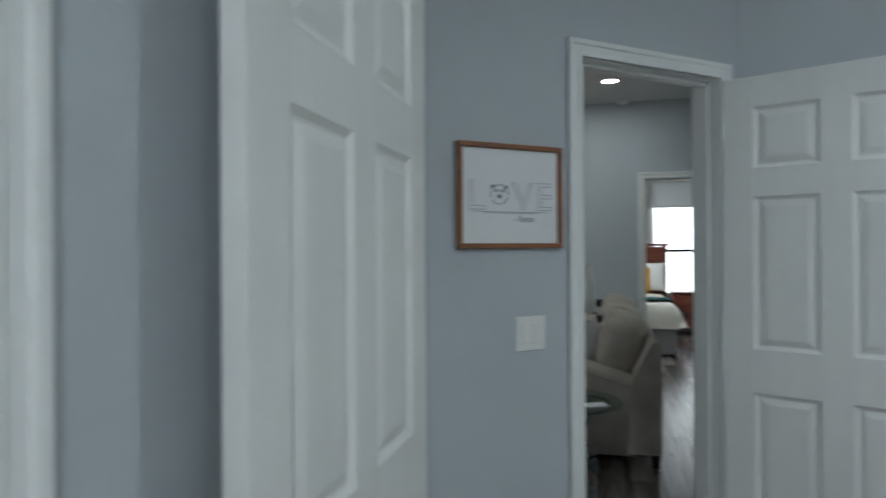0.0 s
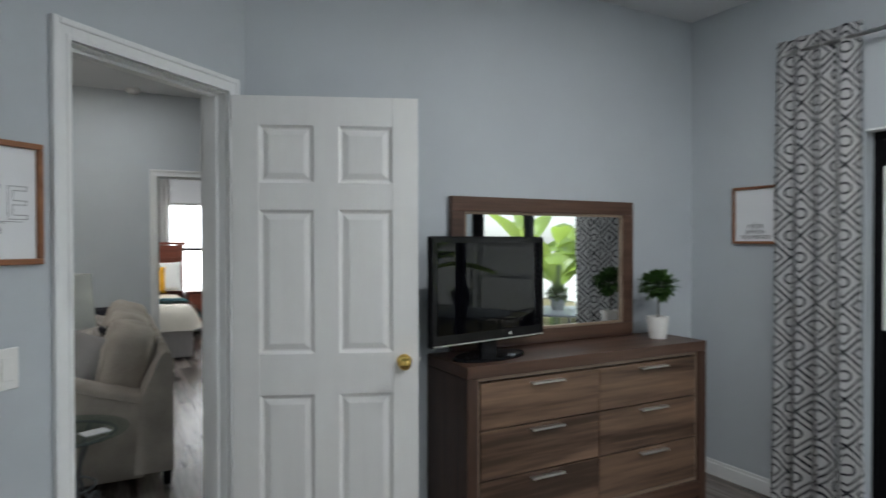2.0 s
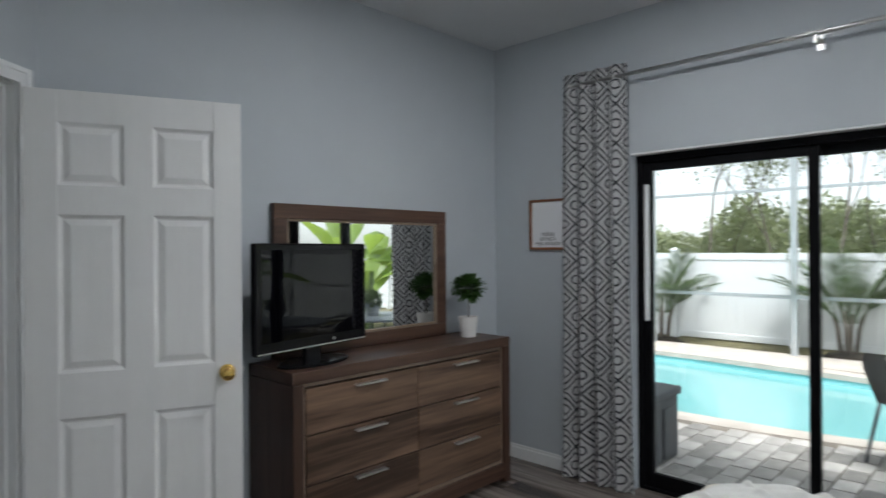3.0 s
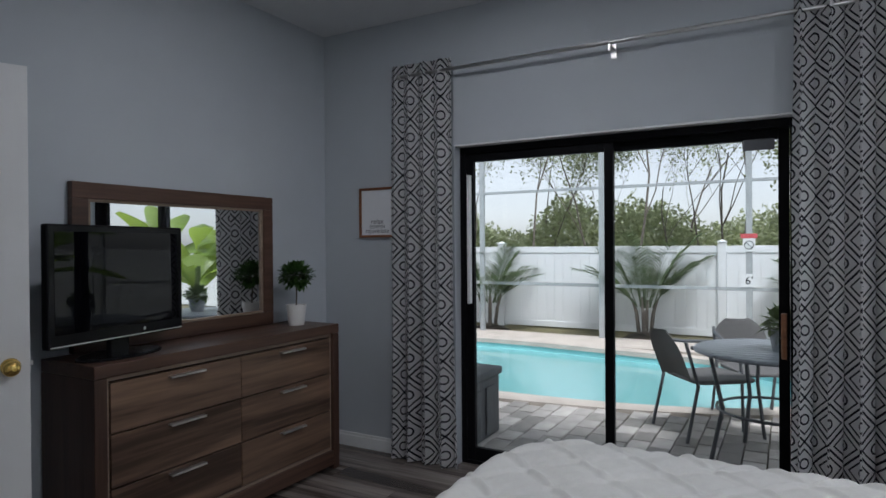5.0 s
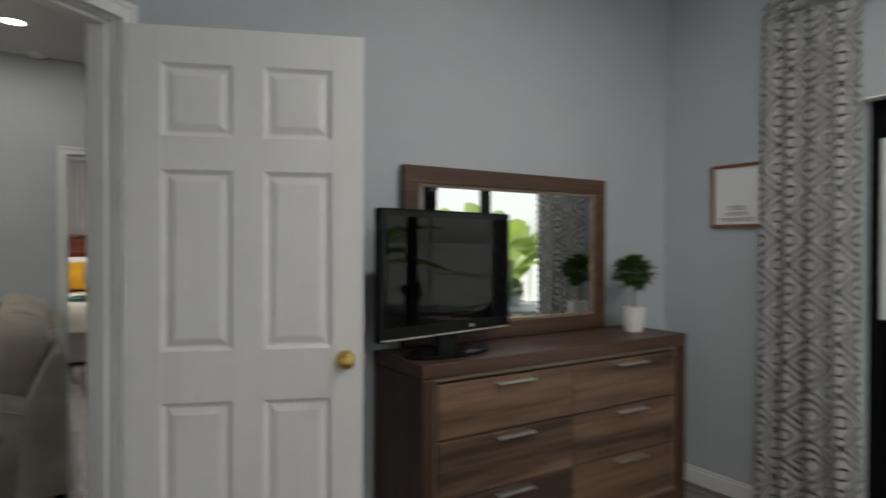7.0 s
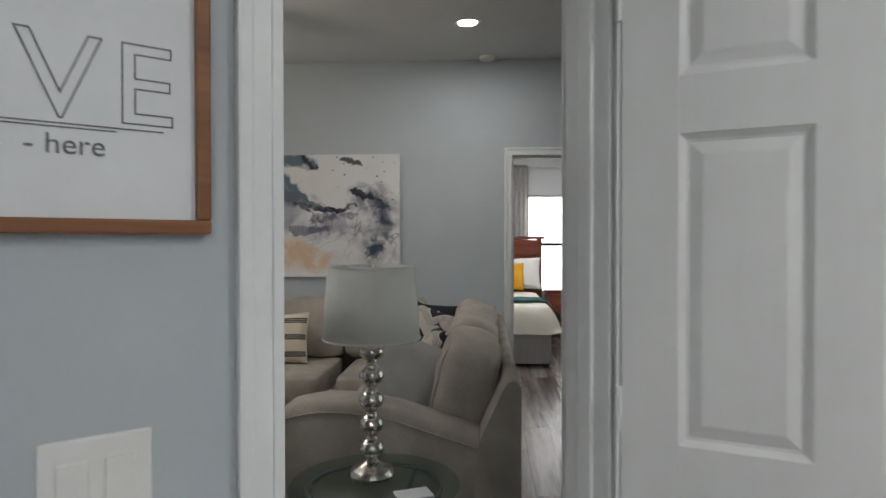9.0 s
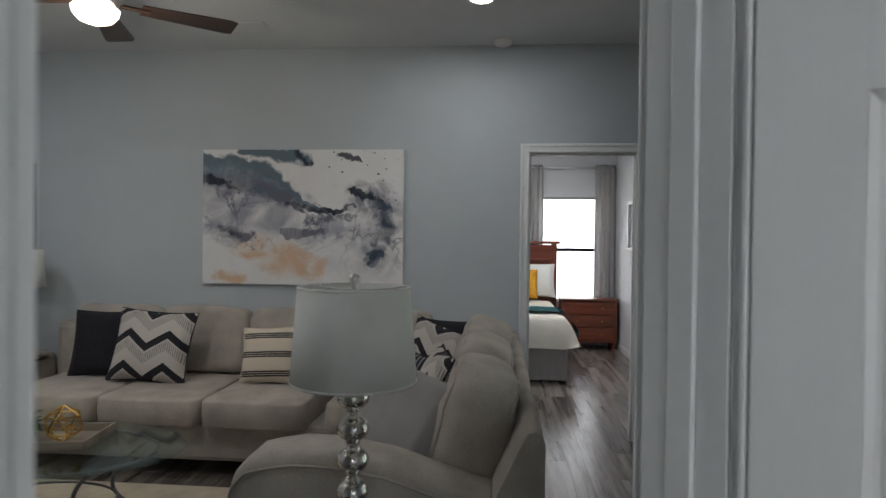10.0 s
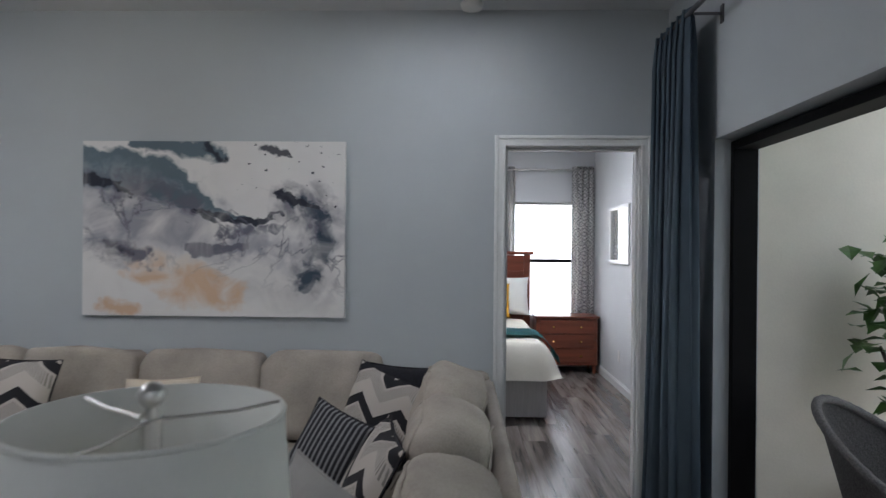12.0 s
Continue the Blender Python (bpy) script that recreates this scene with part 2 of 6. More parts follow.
LEAF2 = mat("pale_leaf", (0.14, 0.20, 0.07), 0.6, vary=0.4, scale=2)
BANANA = mat("banana_leaf", (0.20, 0.30, 0.06), 0.4, vary=0.3, scale=3)
PALMLEAF = mat("palm_frond", (0.085, 0.125, 0.06), 0.6, vary=0.35, scale=3)
# Shrub green lifted the same way, to carry the distant haze.
WOODLAND = mat("hazed_woodland_leaf", (0.40, 0.43, 0.27), 0.8, vary=0.5, scale=0.7)
sheer_leaf(TREELEAF, (0.42, 0.48, 0.24), 0.5)
sheer_leaf(WOODLAND, (0.42, 0.48, 0.26), 0.5)
sheer_leaf(BANANA, (0.40, 0.55, 0.10), 0.4)
sheer_leaf(PALMLEAF, (0.16, 0.22, 0.09), 0.3)
BARK = mat("grey_bark", (0.15, 0.13, 0.11), 0.9, vary=0.3, bump=0.6)
POT = mat("white_ceramic", (0.80, 0.79, 0.76), 0.35, vary=0.03)
DARKBOX = mat("grey_resin", (0.11, 0.115, 0.125), 0.6, vary=0.15, bump=0.2)
FANWOOD = wood("dark_fan_blade", (0.018, 0.009, 0.006), (0.05, 0.025, 0.017), 0, 0.35, 4)
GOLD = mat("gold_wire", (0.75, 0.5, 0.15), 0.25, 1.0, vary=0.05)
RUG = mat("cream_rug", (0.55, 0.47, 0.36), 0.95, vary=0.15, scale=10, bump=0.8, bscale=200)
TILE = mat("pool_plaster", (0.30, 0.66, 0.68), 0.6, vary=0.08, scale=2)
CLEAR = glass("clear_glass")
# Tint added to hold down the bright view through the sliding doors.
TINTED = glass("view_dimming_glass", (0.83, 0.86, 0.86))
TABLEGLASS = glass("table_glass", (0.82, 0.9, 0.88))
MIRROR = mat("mirror_silver", (0.86, 0.88, 0.88), 0.01, 1.0, vary=0.0)
LIT = glow("lamp_disc", (1.0, 0.96, 0.9), 5.0)
CURT = graphic("lattice_curtain_cloth", lattice, ((0.86, 0.855, 0.85), (0.03, 0.03, 0.04)), sheer=0.45)
CURT2 = graphic("grey_lattice_cloth", lattice, ((0.84, 0.83, 0.81), (0.22, 0.22, 0.23)), sheer=0.4)
CHEV = graphic("chevron_cloth", chevron, ((0.50, 0.46, 0.42), (0.012, 0.012, 0.016)))
STRIPE = graphic("striped_cloth", stripes, ((0.66, 0.58, 0.47), (0.02, 0.02, 0.025)))
water = bpy.data.materials.new("pool_water")
water.use_nodes = True
wb = water.node_tree.nodes["Principled BSDF"]
wb.inputs["Base Color"].default_value, wb.inputs["Roughness"].default_value = (0.20, 0.46, 0.47, 1), 0.03
wz, wbp = water.node_tree.nodes.new("ShaderNodeTexNoise"), water.node_tree.nodes.new("ShaderNodeBump")
wz.inputs["Scale"].default_value, wbp.inputs["Strength"].default_value, wbp.inputs["Distance"].default_value = 4.0, 0.06, 0.05
water.node_tree.links.new(wz.outputs["Fac"], wbp.inputs["Height"])
water.node_tree.links.new(wbp.outputs[0], wb.inputs["Normal"])

# ---- shaping ----


def box(bm, cx, cy, cz, sx, sy, sz, bev=0.0, m=None, seg=2):
    """A box by centre and size, with rounded edges."""
    g = bmesh.ops.create_cube(bm, size=1.0)
    vs = g["verts"]
    for v in vs:
        v.co = Vector((cx + v.co.x * sx, cy + v.co.y * sy, cz + v.co.z * sz))
    if bev:
        es = list({e for v in vs for e in v.link_edges})
        r = bmesh.ops.bevel(bm, geom=es, offset=bev, segments=seg, affect="EDGES", profile=0.5)
        vs = list({v for f in r["faces"] for v in f.verts} | {v for v in vs if v.is_valid})
    if m is not None:
        bmesh.ops.transform(bm, matrix=m, verts=vs)
    return bm


def span(bm, x0, y0, z0, x1, y1, z1, bev=0.0, m=None):
    return box(bm, (x0 + x1) / 2, (y0 + y1) / 2, (z0 + z1) / 2, abs(x1 - x0), abs(y1 - y0), abs(z1 - z0), bev, m)


def turned(bm, profile, seg=24, at=(0, 0, 0)):
    """A solid of revolution about z through a list of (radius, height)."""
    rings = []
    for r, z in profile:
        rings.append([bm.verts.new((at[0] + r * math.cos(2 * math.pi * k / seg), at[1] + r * math.sin(2 * math.pi * k / seg), at[2] + z)) for k in range(seg)])
    for a, b in zip(rings, rings[1:]):
        for k in range(seg):
            bm.faces.new((a[k], a[(k + 1) % seg], b[(k + 1) % seg], b[k]))
    if profile[0][0] > 0.001:
        bm.faces.new(rings[0][::-1])
    if profile[-1][0] > 0.001:
        bm.faces.new(rings[-1])
    return bm


def tube(bm, pts, r, seg=8):
    """A round bar along points; r may be one radius or one a point."""
    pts = [Vector(p) for p in pts]
    rs = r if isinstance(r, (list, tuple)) else [r] * len(pts)
    rings = []
    for i, p in enumerate(pts):
        d = (pts[min(i + 1, len(pts) - 1)] - pts[max(i - 1, 0)]).normalized()
        a = d.orthogonal().normalized() if not rings else (ref - d * ref.dot(d)).normalized()
        ref = a
        b = d.cross(a)
        rings.append([bm.verts.new(p + (a * math.cos(2 * math.pi * k / seg) + b * math.sin(2 * math.pi * k / seg)) * rs[i]) for k in range(seg)])
    for a, b in zip(rings, rings[1:]):
        for k in range(seg):
            bm.faces.new((a[k], a[(k + 1) % seg], b[(k + 1) % seg], b[k]))
    bm.faces.new(rings[0][::-1])
    bm.faces.new(rings[-1])
    return bm


def cushion(bm, sx, sy, sz, e=0.4, m=None, seg=28, crumple=0.006, seed=0.0):
    """A stuffed block: a rounded box that bulges, with faint creases; its uv runs over the largest face (x, y)."""
    def sp(c, p):
        return math.copysign(abs(c) ** p, c)
    uvl = bm.loops.layers.uv.verify()
    rows, made = [], []
    for i in range(seg // 2 + 1):
        th = -math.pi / 2 + math.pi * i / (seg // 2)
        row = []
        for k in range(seg):
            ph = 2 * math.pi * k / seg
            p = Vector((sp(math.cos(th), e) * sp(math.cos(ph), e) * sx / 2, sp(math.cos(th), e) * sp(math.sin(ph), e) * sy / 2, sp(math.sin(th), e) * sz / 2))
            p += Vector(noise.noise_vector(p * 9 + Vector((seed, seed, 0)))) * crumple
            row.append(bm.verts.new(p))
        rows.append(row)
    made = [v for r in rows for v in r]
    for a, b in zip(rows, rows[1:]):
        for k in range(seg):
            f = bm.faces.new((a[k], a[(k + 1) % seg], b[(k + 1) % seg], b[k]))
            f.smooth = True
            for lp in f.loops:
                lp[uvl].uv = (lp.vert.co.x / sx + 0.5, lp.vert.co.y / sy + 0.5)
    bmesh.ops.remove_doubles(bm, verts=rows[0] + rows[-1], dist=0.0005)
    if m is not None:
        bmesh.ops.transform(bm, matrix=m, verts=[v for v in made if v.is_valid])
    return bm


def pillow(bm, w, h, t, m=None, seg=16, seed=0.0):
    """A throw pillow: flat at its rim with four pulled corners, full in its middle. w along x, h along z, thick along y."""
    uvl = bm.loops.layers.uv.verify()
    made = []
    for side in (-1, 1):
        g = [[None] * (seg + 1) for _ in range(seg + 1)]
        for i in range(seg + 1):
            for k in range(seg + 1):
                u, v = i / seg * 2 - 1, k / seg * 2 - 1
                full = ((1 - u ** 2) * (1 - v ** 2)) ** 0.42
                pinch = 1 - 0.07 * (1 - abs(u) ** 2) * abs(v) ** 3
                pinch2 = 1 - 0.07 * (1 - abs(v) ** 2) * abs(u) ** 3
                p = Vector((u * w / 2 * pinch2, side * (t / 2 * full + 0.004), v * h / 2 * pinch))
                p += Vector(noise.noise_vector(p * 8 + Vector((seed, side, 0)))) * 0.006
                g[i][k] = bm.verts.new(p)
                made.append(g[i][k])
        for i in range(seg):
            for k in range(seg):
                q = [g[i][k], g[i + 1][k], g[i + 1][k + 1], g[i][k + 1]]
                f = bm.faces.new(q if side < 0 else q[::-1])
                f.smooth = True
                for lp in f.loops:
                    lp[uvl].uv = (lp.vert.co.x / w + 0.5, lp.vert.co.z / h + 0.5)
    if m is not None:
        bmesh.ops.transform(bm, matrix=m, verts=made)
    return bm


def link(name, bm, material, smooth=False):
    me = bpy.data.meshes.new(name)
    bmesh.ops.recalc_face_normals(bm, faces=bm.faces)
    bm.to_mesh(me)
    bm.free()
    me.materials.append(material)
    if smooth:
        for p in me.polygons:
            p.use_smooth = True
    return new(name, me)


def part(name, bm, material, parent, label="", smooth=False):
    ob = link(name, bm, material, smooth)
    ob.parent = parent
    if label:
        tagged(ob, label)
    return ob


def thing(name, label, category, m=None, group="", kind=""):
    ob = new(name)
    ob.empty_display_size = 0.1
    if m is not None:
        ob.matrix_world = m
    return tagged(ob, label, category, group, kind)


def B():
    return bmesh.new()


def setting(name, bm, material, label, category):
    return tagged(link(name, bm, material), label, category, kind="structure")


def words(text, size, material, parent, m, name="lettering", align="CENTER", outline=False):
    """Lettering in the built-in font, as a thin mesh."""
    cu = bpy.data.curves.new(name, "FONT")
    cu.body, cu.size, cu.align_x, cu.extrude = text, size, align, 0.0006
    if outline:
        cu.fill_mode, cu.extrude, cu.bevel_depth, cu.bevel_resolution = "NONE", 0.0, 0.0009, 1
    tmp = bpy.data.objects.new(name, cu)
    scene.collection.objects.link(tmp)
    me = bpy.data.meshes.new_from_object(tmp)
    bpy.data.objects.remove(tmp)
    me.materials.clear()
    me.materials.append(material)
    me.transform(m)
    ob = new(name, me)
    ob.parent = parent
    return ob


def drape(name, label, length, top, bottom, folds, amp, material, m, group="", tile=0.2, pleat=False):
    """A hanging curtain in local x (its width), z up, with folds in y; its print follows the cloth."""
    ob = thing(name, label, "curtain", m, group)
    bm = B()
    uvl = bm.loops.layers.uv.verify()
    nx, nz = folds * 12, 30
    g = []
    for i in range(nx + 1):
        u = i / nx
        col = []
        for k in range(nz + 1):
            w = k / nz
            ph = u * folds * 2 * math.pi
            wob = noise.noise(Vector((u * 6, w * 2.2, length))) * 0.9
            a = amp * (0.55 + 0.6 * w) * (1 + 0.5 * noise.noise(Vector((u * 9, 3, w))))
            x = u * length + 0.35 * amp * math.sin(2 * ph + wob) + (w ** 2) * (0.5 - u) * -0.05 + 0.02 * wob * w
            y = a * math.sin(ph + wob * 1.2 * w)
            if pleat and w < 0.06:
                y *= 0.5 + w * 8
            col.append(bm.verts.new((x, y, top + (bottom - top) * w)))
        g.append(col)
    arc = [0.0]
    for i in range(nx):
        arc.append(arc[-1] + (g[i + 1][nz // 2].co - g[i][nz // 2].co).length)
    for i in range(nx):
        for k in range(nz):
            f = bm.faces.new((g[i][k], g[i + 1][k], g[i + 1][k + 1], g[i][k + 1]))
            f.smooth = True
            for lp, (a, b) in zip(f.loops, ((i, k), (i + 1, k), (i + 1, k + 1), (i, k + 1))):
                lp[uvl].uv = (arc[a] / tile, b / nz * (top - bottom) / tile)
    bmesh.ops.solidify(bm, geom=bm.faces[:], thickness=0.004)
    part("cloth", bm, material, ob)
    return ob


# ---- structure ----
ANG = 40.0
DIAG = pose(0.512, 2.555, 0, 0, 0, ANG)          # bedroom face of the slanting wall, from the door's hinge
DW, DH = 0.681, 2.045                              # its opening
XS, YD = 3.355, 2.63                              # window wall, dresser wall (bedroom faces)
YF, XL = 6.265, 1.38                              # far wall, window wall of the living room
T, TD = 0.12, 0.12


def wall(name, pieces, label, m=None, material=None):
    bm = B()
    for p in pieces:
        span(bm, *p, m=m)
    return setting(name, bm, material or WALL, label, "wall")


wall("wall_slanting", [(-1.34, 0, 0, -DW - 0.02, TD, CEIL), (-DW - 0.02, 0, DH + 0.02, 0.02, TD, CEIL), (0.02, 0, 0, 0.16, TD, CEIL)],
     "slanting blue-grey painted wall with the bedroom doorway", DIAG)
wall("wall_dresser", [(0.602, YD, 0, XS + 0.2, YD + T, CEIL)], "blue-grey painted bedroom wall behind the dresser")
SY0, SY1, SZ = -0.24, 1.60, 1.985
wall("wall_window", [(XS, SY1, 0, XS + 0.2, YD, CEIL), (XS, SY0, SZ, XS + 0.2, SY1, CEIL), (XS, -2.8, 0, XS + 0.2, SY0, CEIL)],
     "blue-grey painted bedroom wall round the sliding patio door")
WEST = -0.47
wall("wall_bedroom_west", [(WEST - T, 0.31, 0, WEST, 1.80, CEIL), (WEST - T, -0.45, 2.06, WEST, 0.31, CEIL), (WEST - T, -2.8, 0, WEST, -0.45, CEIL)],
     "blue-grey painted bedroom wall with a closed door")
wall("wall_bedroom_south", [(WEST - T, -2.92, 0, XS + 0.2, -2.8, CEIL)], "blue-grey painted plain bedroom wall behind the bed")
wall("wall_living_south", [(-4.2, 2.88, 0, -0.95, 3.0, CEIL), (-1.07, 1.68, 0, -0.95, 2.88, CEIL), (-0.95, 1.68, 0, WEST - T, 1.80, CEIL)], "blue-grey painted plain living room wall")
wall("wall_living_west", [(-4.32, 2.88, 0, -4.2, YF + T, CEIL)], "blue-grey painted plain living room wall")
D2 = (0.478, 1.226)
wall("wall_far", [(-4.2, YF, 0, D2[0] - 0.02, YF + T, CEIL), (D2[0] - 0.02, YF, 2.07, D2[1] + 0.02, YF + T, CEIL), (D2[1] + 0.02, YF, 0, XL, YF + T, CEIL)],
     "blue-grey painted living room wall with the second bedroom's doorway")
LY1, LZ = 5.62, 1.985
wall("wall_living_window", [(XL, LY1, 0, XL + 0.2, YF + T, CEIL), (XL, 3.3, LZ, XL + 0.2, LY1, CEIL), (XL, YD + T, 0, XL + 0.2, 3.3, CEIL)],
     "blue-grey painted living room wall round the sliding door")
XR, YB = 1.90, 10.55
WX0, WX1, WZ0, WZ1 = 0.86, 1.66, 0.60, 2.06
PALE = mat("pale_wall_paint", (0.64, 0.65, 0.66), 0.7, vary=0.03, scale=2, bump=0.12, bscale=160)
wall("wall_guest_east", [(XR, YF + T, 0, XR + 0.15, YB, CEIL)], "pale grey painted wall of the second bedroom", None, PALE)
wall("wall_guest_west", [(-1.6, YF + T, 0, -1.48, YB, CEIL)], "pale grey painted wall of the second bedroom", None, PALE)
wall("wall_guest_north", [(-1.6, YB, 0, WX0, YB + 0.15, CEIL), (WX1, YB, 0, XR + 0.15, YB + 0.15, CEIL), (WX0, YB, 0, WX1, YB + 0.15, WZ0), (WX0, YB, WZ1, WX1, YB + 0.15, CEIL)],
     "pale grey painted wall round the second bedroom's window", None, PALE)
wall("wall_guest_south", [(XL + 0.2, YF, 0, XR + 0.15, YF + T, CEIL)], "pale grey painted wall of the second bedroom", None, PALE)
bm = B()
span(bm, WEST - T, -2.92, CEIL, XS + 0.2, 1.80, CEIL + 0.1)
span(bm, -1.07, 1.80, CEIL, XS + 0.2, 2.88, CEIL + 0.1)
span(bm, -4.32, 2.88, CEIL, XR + 0.15, YB + 0.15, CEIL + 0.1)
setting("ceiling", bm, CEILP, "white lightly textured ceiling with recessed lights", "ceiling")
bm = B()
span(bm, WEST - T, -2.92, -0.12, XS + 0.2, 1.80, -0.012)
span(bm, -1.07, 1.80, -0.12, XS + 0.2, YD + T, -0.012)
span(bm, -4.32, YD + T, -0.12, XL + 0.2, YF + T, -0.012)
span(bm, -4.32, YF + T, -0.12, XR + 0.15, YB + 0.15, -0.012)
floor = setting("floor", bm, PLANK, "grey-brown wood-look plank floor", "floor")


def skirting(name, runs):
    """A baseboard with a stepped top; runs of (x0, y0, x1, y1), thickness to the left of the run."""
    bm = B()
    for x0, y0, x1, y1 in runs:
        ln, an = math.hypot(x1 - x0, y1 - y0), math.degrees(math.atan2(y1 - y0, x1 - x0))
        m = pose(x0, y0, 0, 0, 0, an)
        span(bm, 0, 0.001, 0, ln, 0.014, 0.075, 0.002, m)
        span(bm, 0, 0.001, 0.075, ln, 0.009, 0.095, 0.002, m)
    return setting(name, bm, WHITE, "white painted wooden baseboard along the walls", "baseboard")


skirting("baseboard", [(XS, YD, 0.66, YD), (XS, SY1 + 0.03, XS, YD), (D2[0] - 0.08, YF, -4.2, YF), (XR, 6.5, XR, YB), (XL, LY1 + 0.03, XL, YF), (XR, YB, -1.4, YB)])


def casing(name, w, h, m, label, both=T, lining=True):
    """A moulded white door frame: lining, stop and stepped casings. Local x across from 0 to w, y through the wall from 0."""
    ob = tagged(new(name), label, "door frame", kind="structure")
    ob.matrix_world = m
    for side, y in ((-1, 0), (1, both)):
        for nm, a in (("casing", (-0.066, 0, -0.004, h + 0.066)), ("casing", (w + 0.004, 0, w + 0.066, h + 0.066)), ("casing", (-0.004, h + 0.004, w + 0.004, h + 0.066))):
            bm = B()
            x0, z0, x1, z1 = a
            up = z0 == 0
            span(bm, x0, y, z0, x1, y + side * 0.012, z1, 0.002)
            if up:
                inner = x1 < w / 2
                k0, k1 = (x0, x0 + 0.022) if inner else (x1 - 0.022, x1)
                span(bm, k0, y, z0, k1, y + side * 0.02, z1, 0.005)
                k0, k1 = (x1 - 0.016, x1) if inner else (x0, x0 + 0.016)
                span(bm, k0, y, z0, k1, y + side * 0.016, h + 0.02, 0.003)
            else:
                span(bm, x0 - 0.04, y, z1 - 0.022, x1 + 0.04, y + side * 0.0195, z1 - 0.001, 0.005)
                span(bm, x0, y, z0, x1, y + side * 0.016, z0 + 0.016, 0.003)
            part(nm, bm, WHITE, ob)
    bm = B()
    span(bm, -0.02, 0.002, 0, 0, both - 0.002, h)
    span(bm, w, 0.002, 0, w + 0.02, both - 0.002, h)
    span(bm, -0.02, 0.002, h, w + 0.02, both - 0.002, h + 0.019)
    part("lining", bm, WHITE, ob)
    bm = B()
    for a in ((0.0005, 0.04, 0, 0.012, 0.075, h - 0.012), (w - 0.012, 0.04, 0, w - 0.0005, 0.075, h - 0.012), (0.0005, 0.04, h - 0.0125, w - 0.0005, 0.075, h - 0.0005)):
        span(bm, *a, bev=0.002)
    part("stop", bm, WHITE, ob)
    return ob


def leaf(name, w, h, m, label, knob=True, hinge_x=0.0):
    """A six-panel door: stiles, rails, raised panels on both faces, knob and hinges. Local x from the hinge, y through it (0 to 0.035)."""
    ob = tagged(new(name), label, "door", kind="structure")
    ob.matrix_world = m
    th, st, mid = 0.035, 0.108, 0.10
    k = h / 2.035
    zs = [0.0, 0.235 * k, 0.795 * k, 0.965 * k, 1.565 * k, 1.675 * k, 1.915 * k, h]
    bm = B()
    span(bm, 0, 0, 0, st, th, h, 0.002)
    span(bm, w - st, 0, 0, w, th, h, 0.002)
    for a, b in ((0, 1), (2, 3), (4, 5), (6, 7)):
        span(bm, st, 0, zs[a], w - st, th, zs[b], 0.0)
    for a, b in ((1, 2), (3, 4), (5, 6)):
        span(bm, w / 2 - mid / 2, 0, zs[a], w / 2 + mid / 2, th, zs[b], 0.0)
    body = part("frame", bm, DOORP, ob)
    for a, b in ((1, 2), (3, 4), (5, 6)):
        for x0, x1 in ((st, w / 2 - mid / 2), (w / 2 + mid / 2, w - st)):
            bm = B()
            for y0, s in ((0, 1), (th, -1)):
                # sloping sticking down to a groove, then a raised field
                rings = []
                for inset, deep in ((0.0, 0.0), (0.012, 0.009), (0.018, 0.010), (0.040, 0.003), (0.044, 0.0025)):
                    rings.append([bm.verts.new((x, y0 + s * deep, z)) for x, z in ((x0 + inset, zs[a] + inset), (x1 - inset, zs[a] + inset), (x1 - inset, zs[b] - inset), (x0 + inset, zs[b] - inset))])
                for p, q in zip(rings, rings[1:]):
                    for i in range(4):
                        bm.faces.new((p[i], p[(i + 1) % 4], q[(i + 1) % 4], q[i]))
                bm.faces.new(rings[-1])
            part("panel", bm, DOORP, ob)
    if knob:
        for y, s in ((0, -1), (th, 1)):
            bm = B()
            turned(bm, [(0.030, 0), (0.032, 0.004), (0.024, 0.010), (0.012, 0.016), (0.011, 0.030), (0.020, 0.038), (0.027, 0.048), (0.028, 0.056), (0.024, 0.064), (0.012, 0.069), (0.0, 0.070)], 24)
            kb = part("door_knob", bm, BRASS, ob, "polished brass door knob", True)
            kb.matrix_parent_inverse = Matrix()
            kb.matrix_basis = pose(w - 0.06, y, 0.925 * k, 90 if s < 0 else -90)
        bm = B()
        span(bm, w - 0.0005, 0.006, 0.895, w + 0.002, th - 0.006, 0.955)
        box(bm, w + 0.005, th / 2, 0.925, 0.012, 0.012, 0.016, 0.002)
        part("latch", bm, CHROME, ob)
    for z in (0.2, 1.02, 1.83):
        bm = B()
        tube(bm, [(-0.004, -0.006, z - 0.045), (-0.004, -0.006, z + 0.045)], 0.006, 8)
        span(bm, -0.002, 0.0, z - 0.044, 0.0, 0.03, z + 0.044)
        part("hinge", bm, WHITE, ob)
    return ob


casing("door_frame_1", DW, DH, DIAG @ pose(-DW, 0, 0), "white moulded door frame of the bedroom doorway", TD)
lx, ly = 1.237 - 0.533, 2.258 - 2.551
LEAF_ANG = math.degrees(math.atan2(ly, lx))
leaf("door_1", 0.763, 2.025, pose(0.531, 2.545, 0.012, 0, 0, LEAF_ANG), "open white six-panel bedroom door with a brass knob")
leaf("door_2", 0.745, 2.025, pose(-0.378, 1.262, 0.012, 0, 0, -90.3), "white six-panel door folded open beside the wall")
bm = B()
span(bm, WEST, 1.27, 0, WEST + 0.085, 1.33, 2.06, 0.004)
setting("trim", bm, WHITE, "white painted door post on the wall", "trim")
casing("door_frame_3", 0.72, 2.04, pose(WEST, -0.43, 0, 0, 0, 90), "white moulded door frame of a closed door")
leaf("door_3", 0.712, 2.025, pose(WEST - 0.01, -0.426, 0.012, 0, 0, 90), "closed white six-panel door with a brass knob")
casing("door_frame_4", D2[1] - D2[0], 2.05, pose(D2[0], YF, 0), "white moulded frame of the second bedroom's doorway")
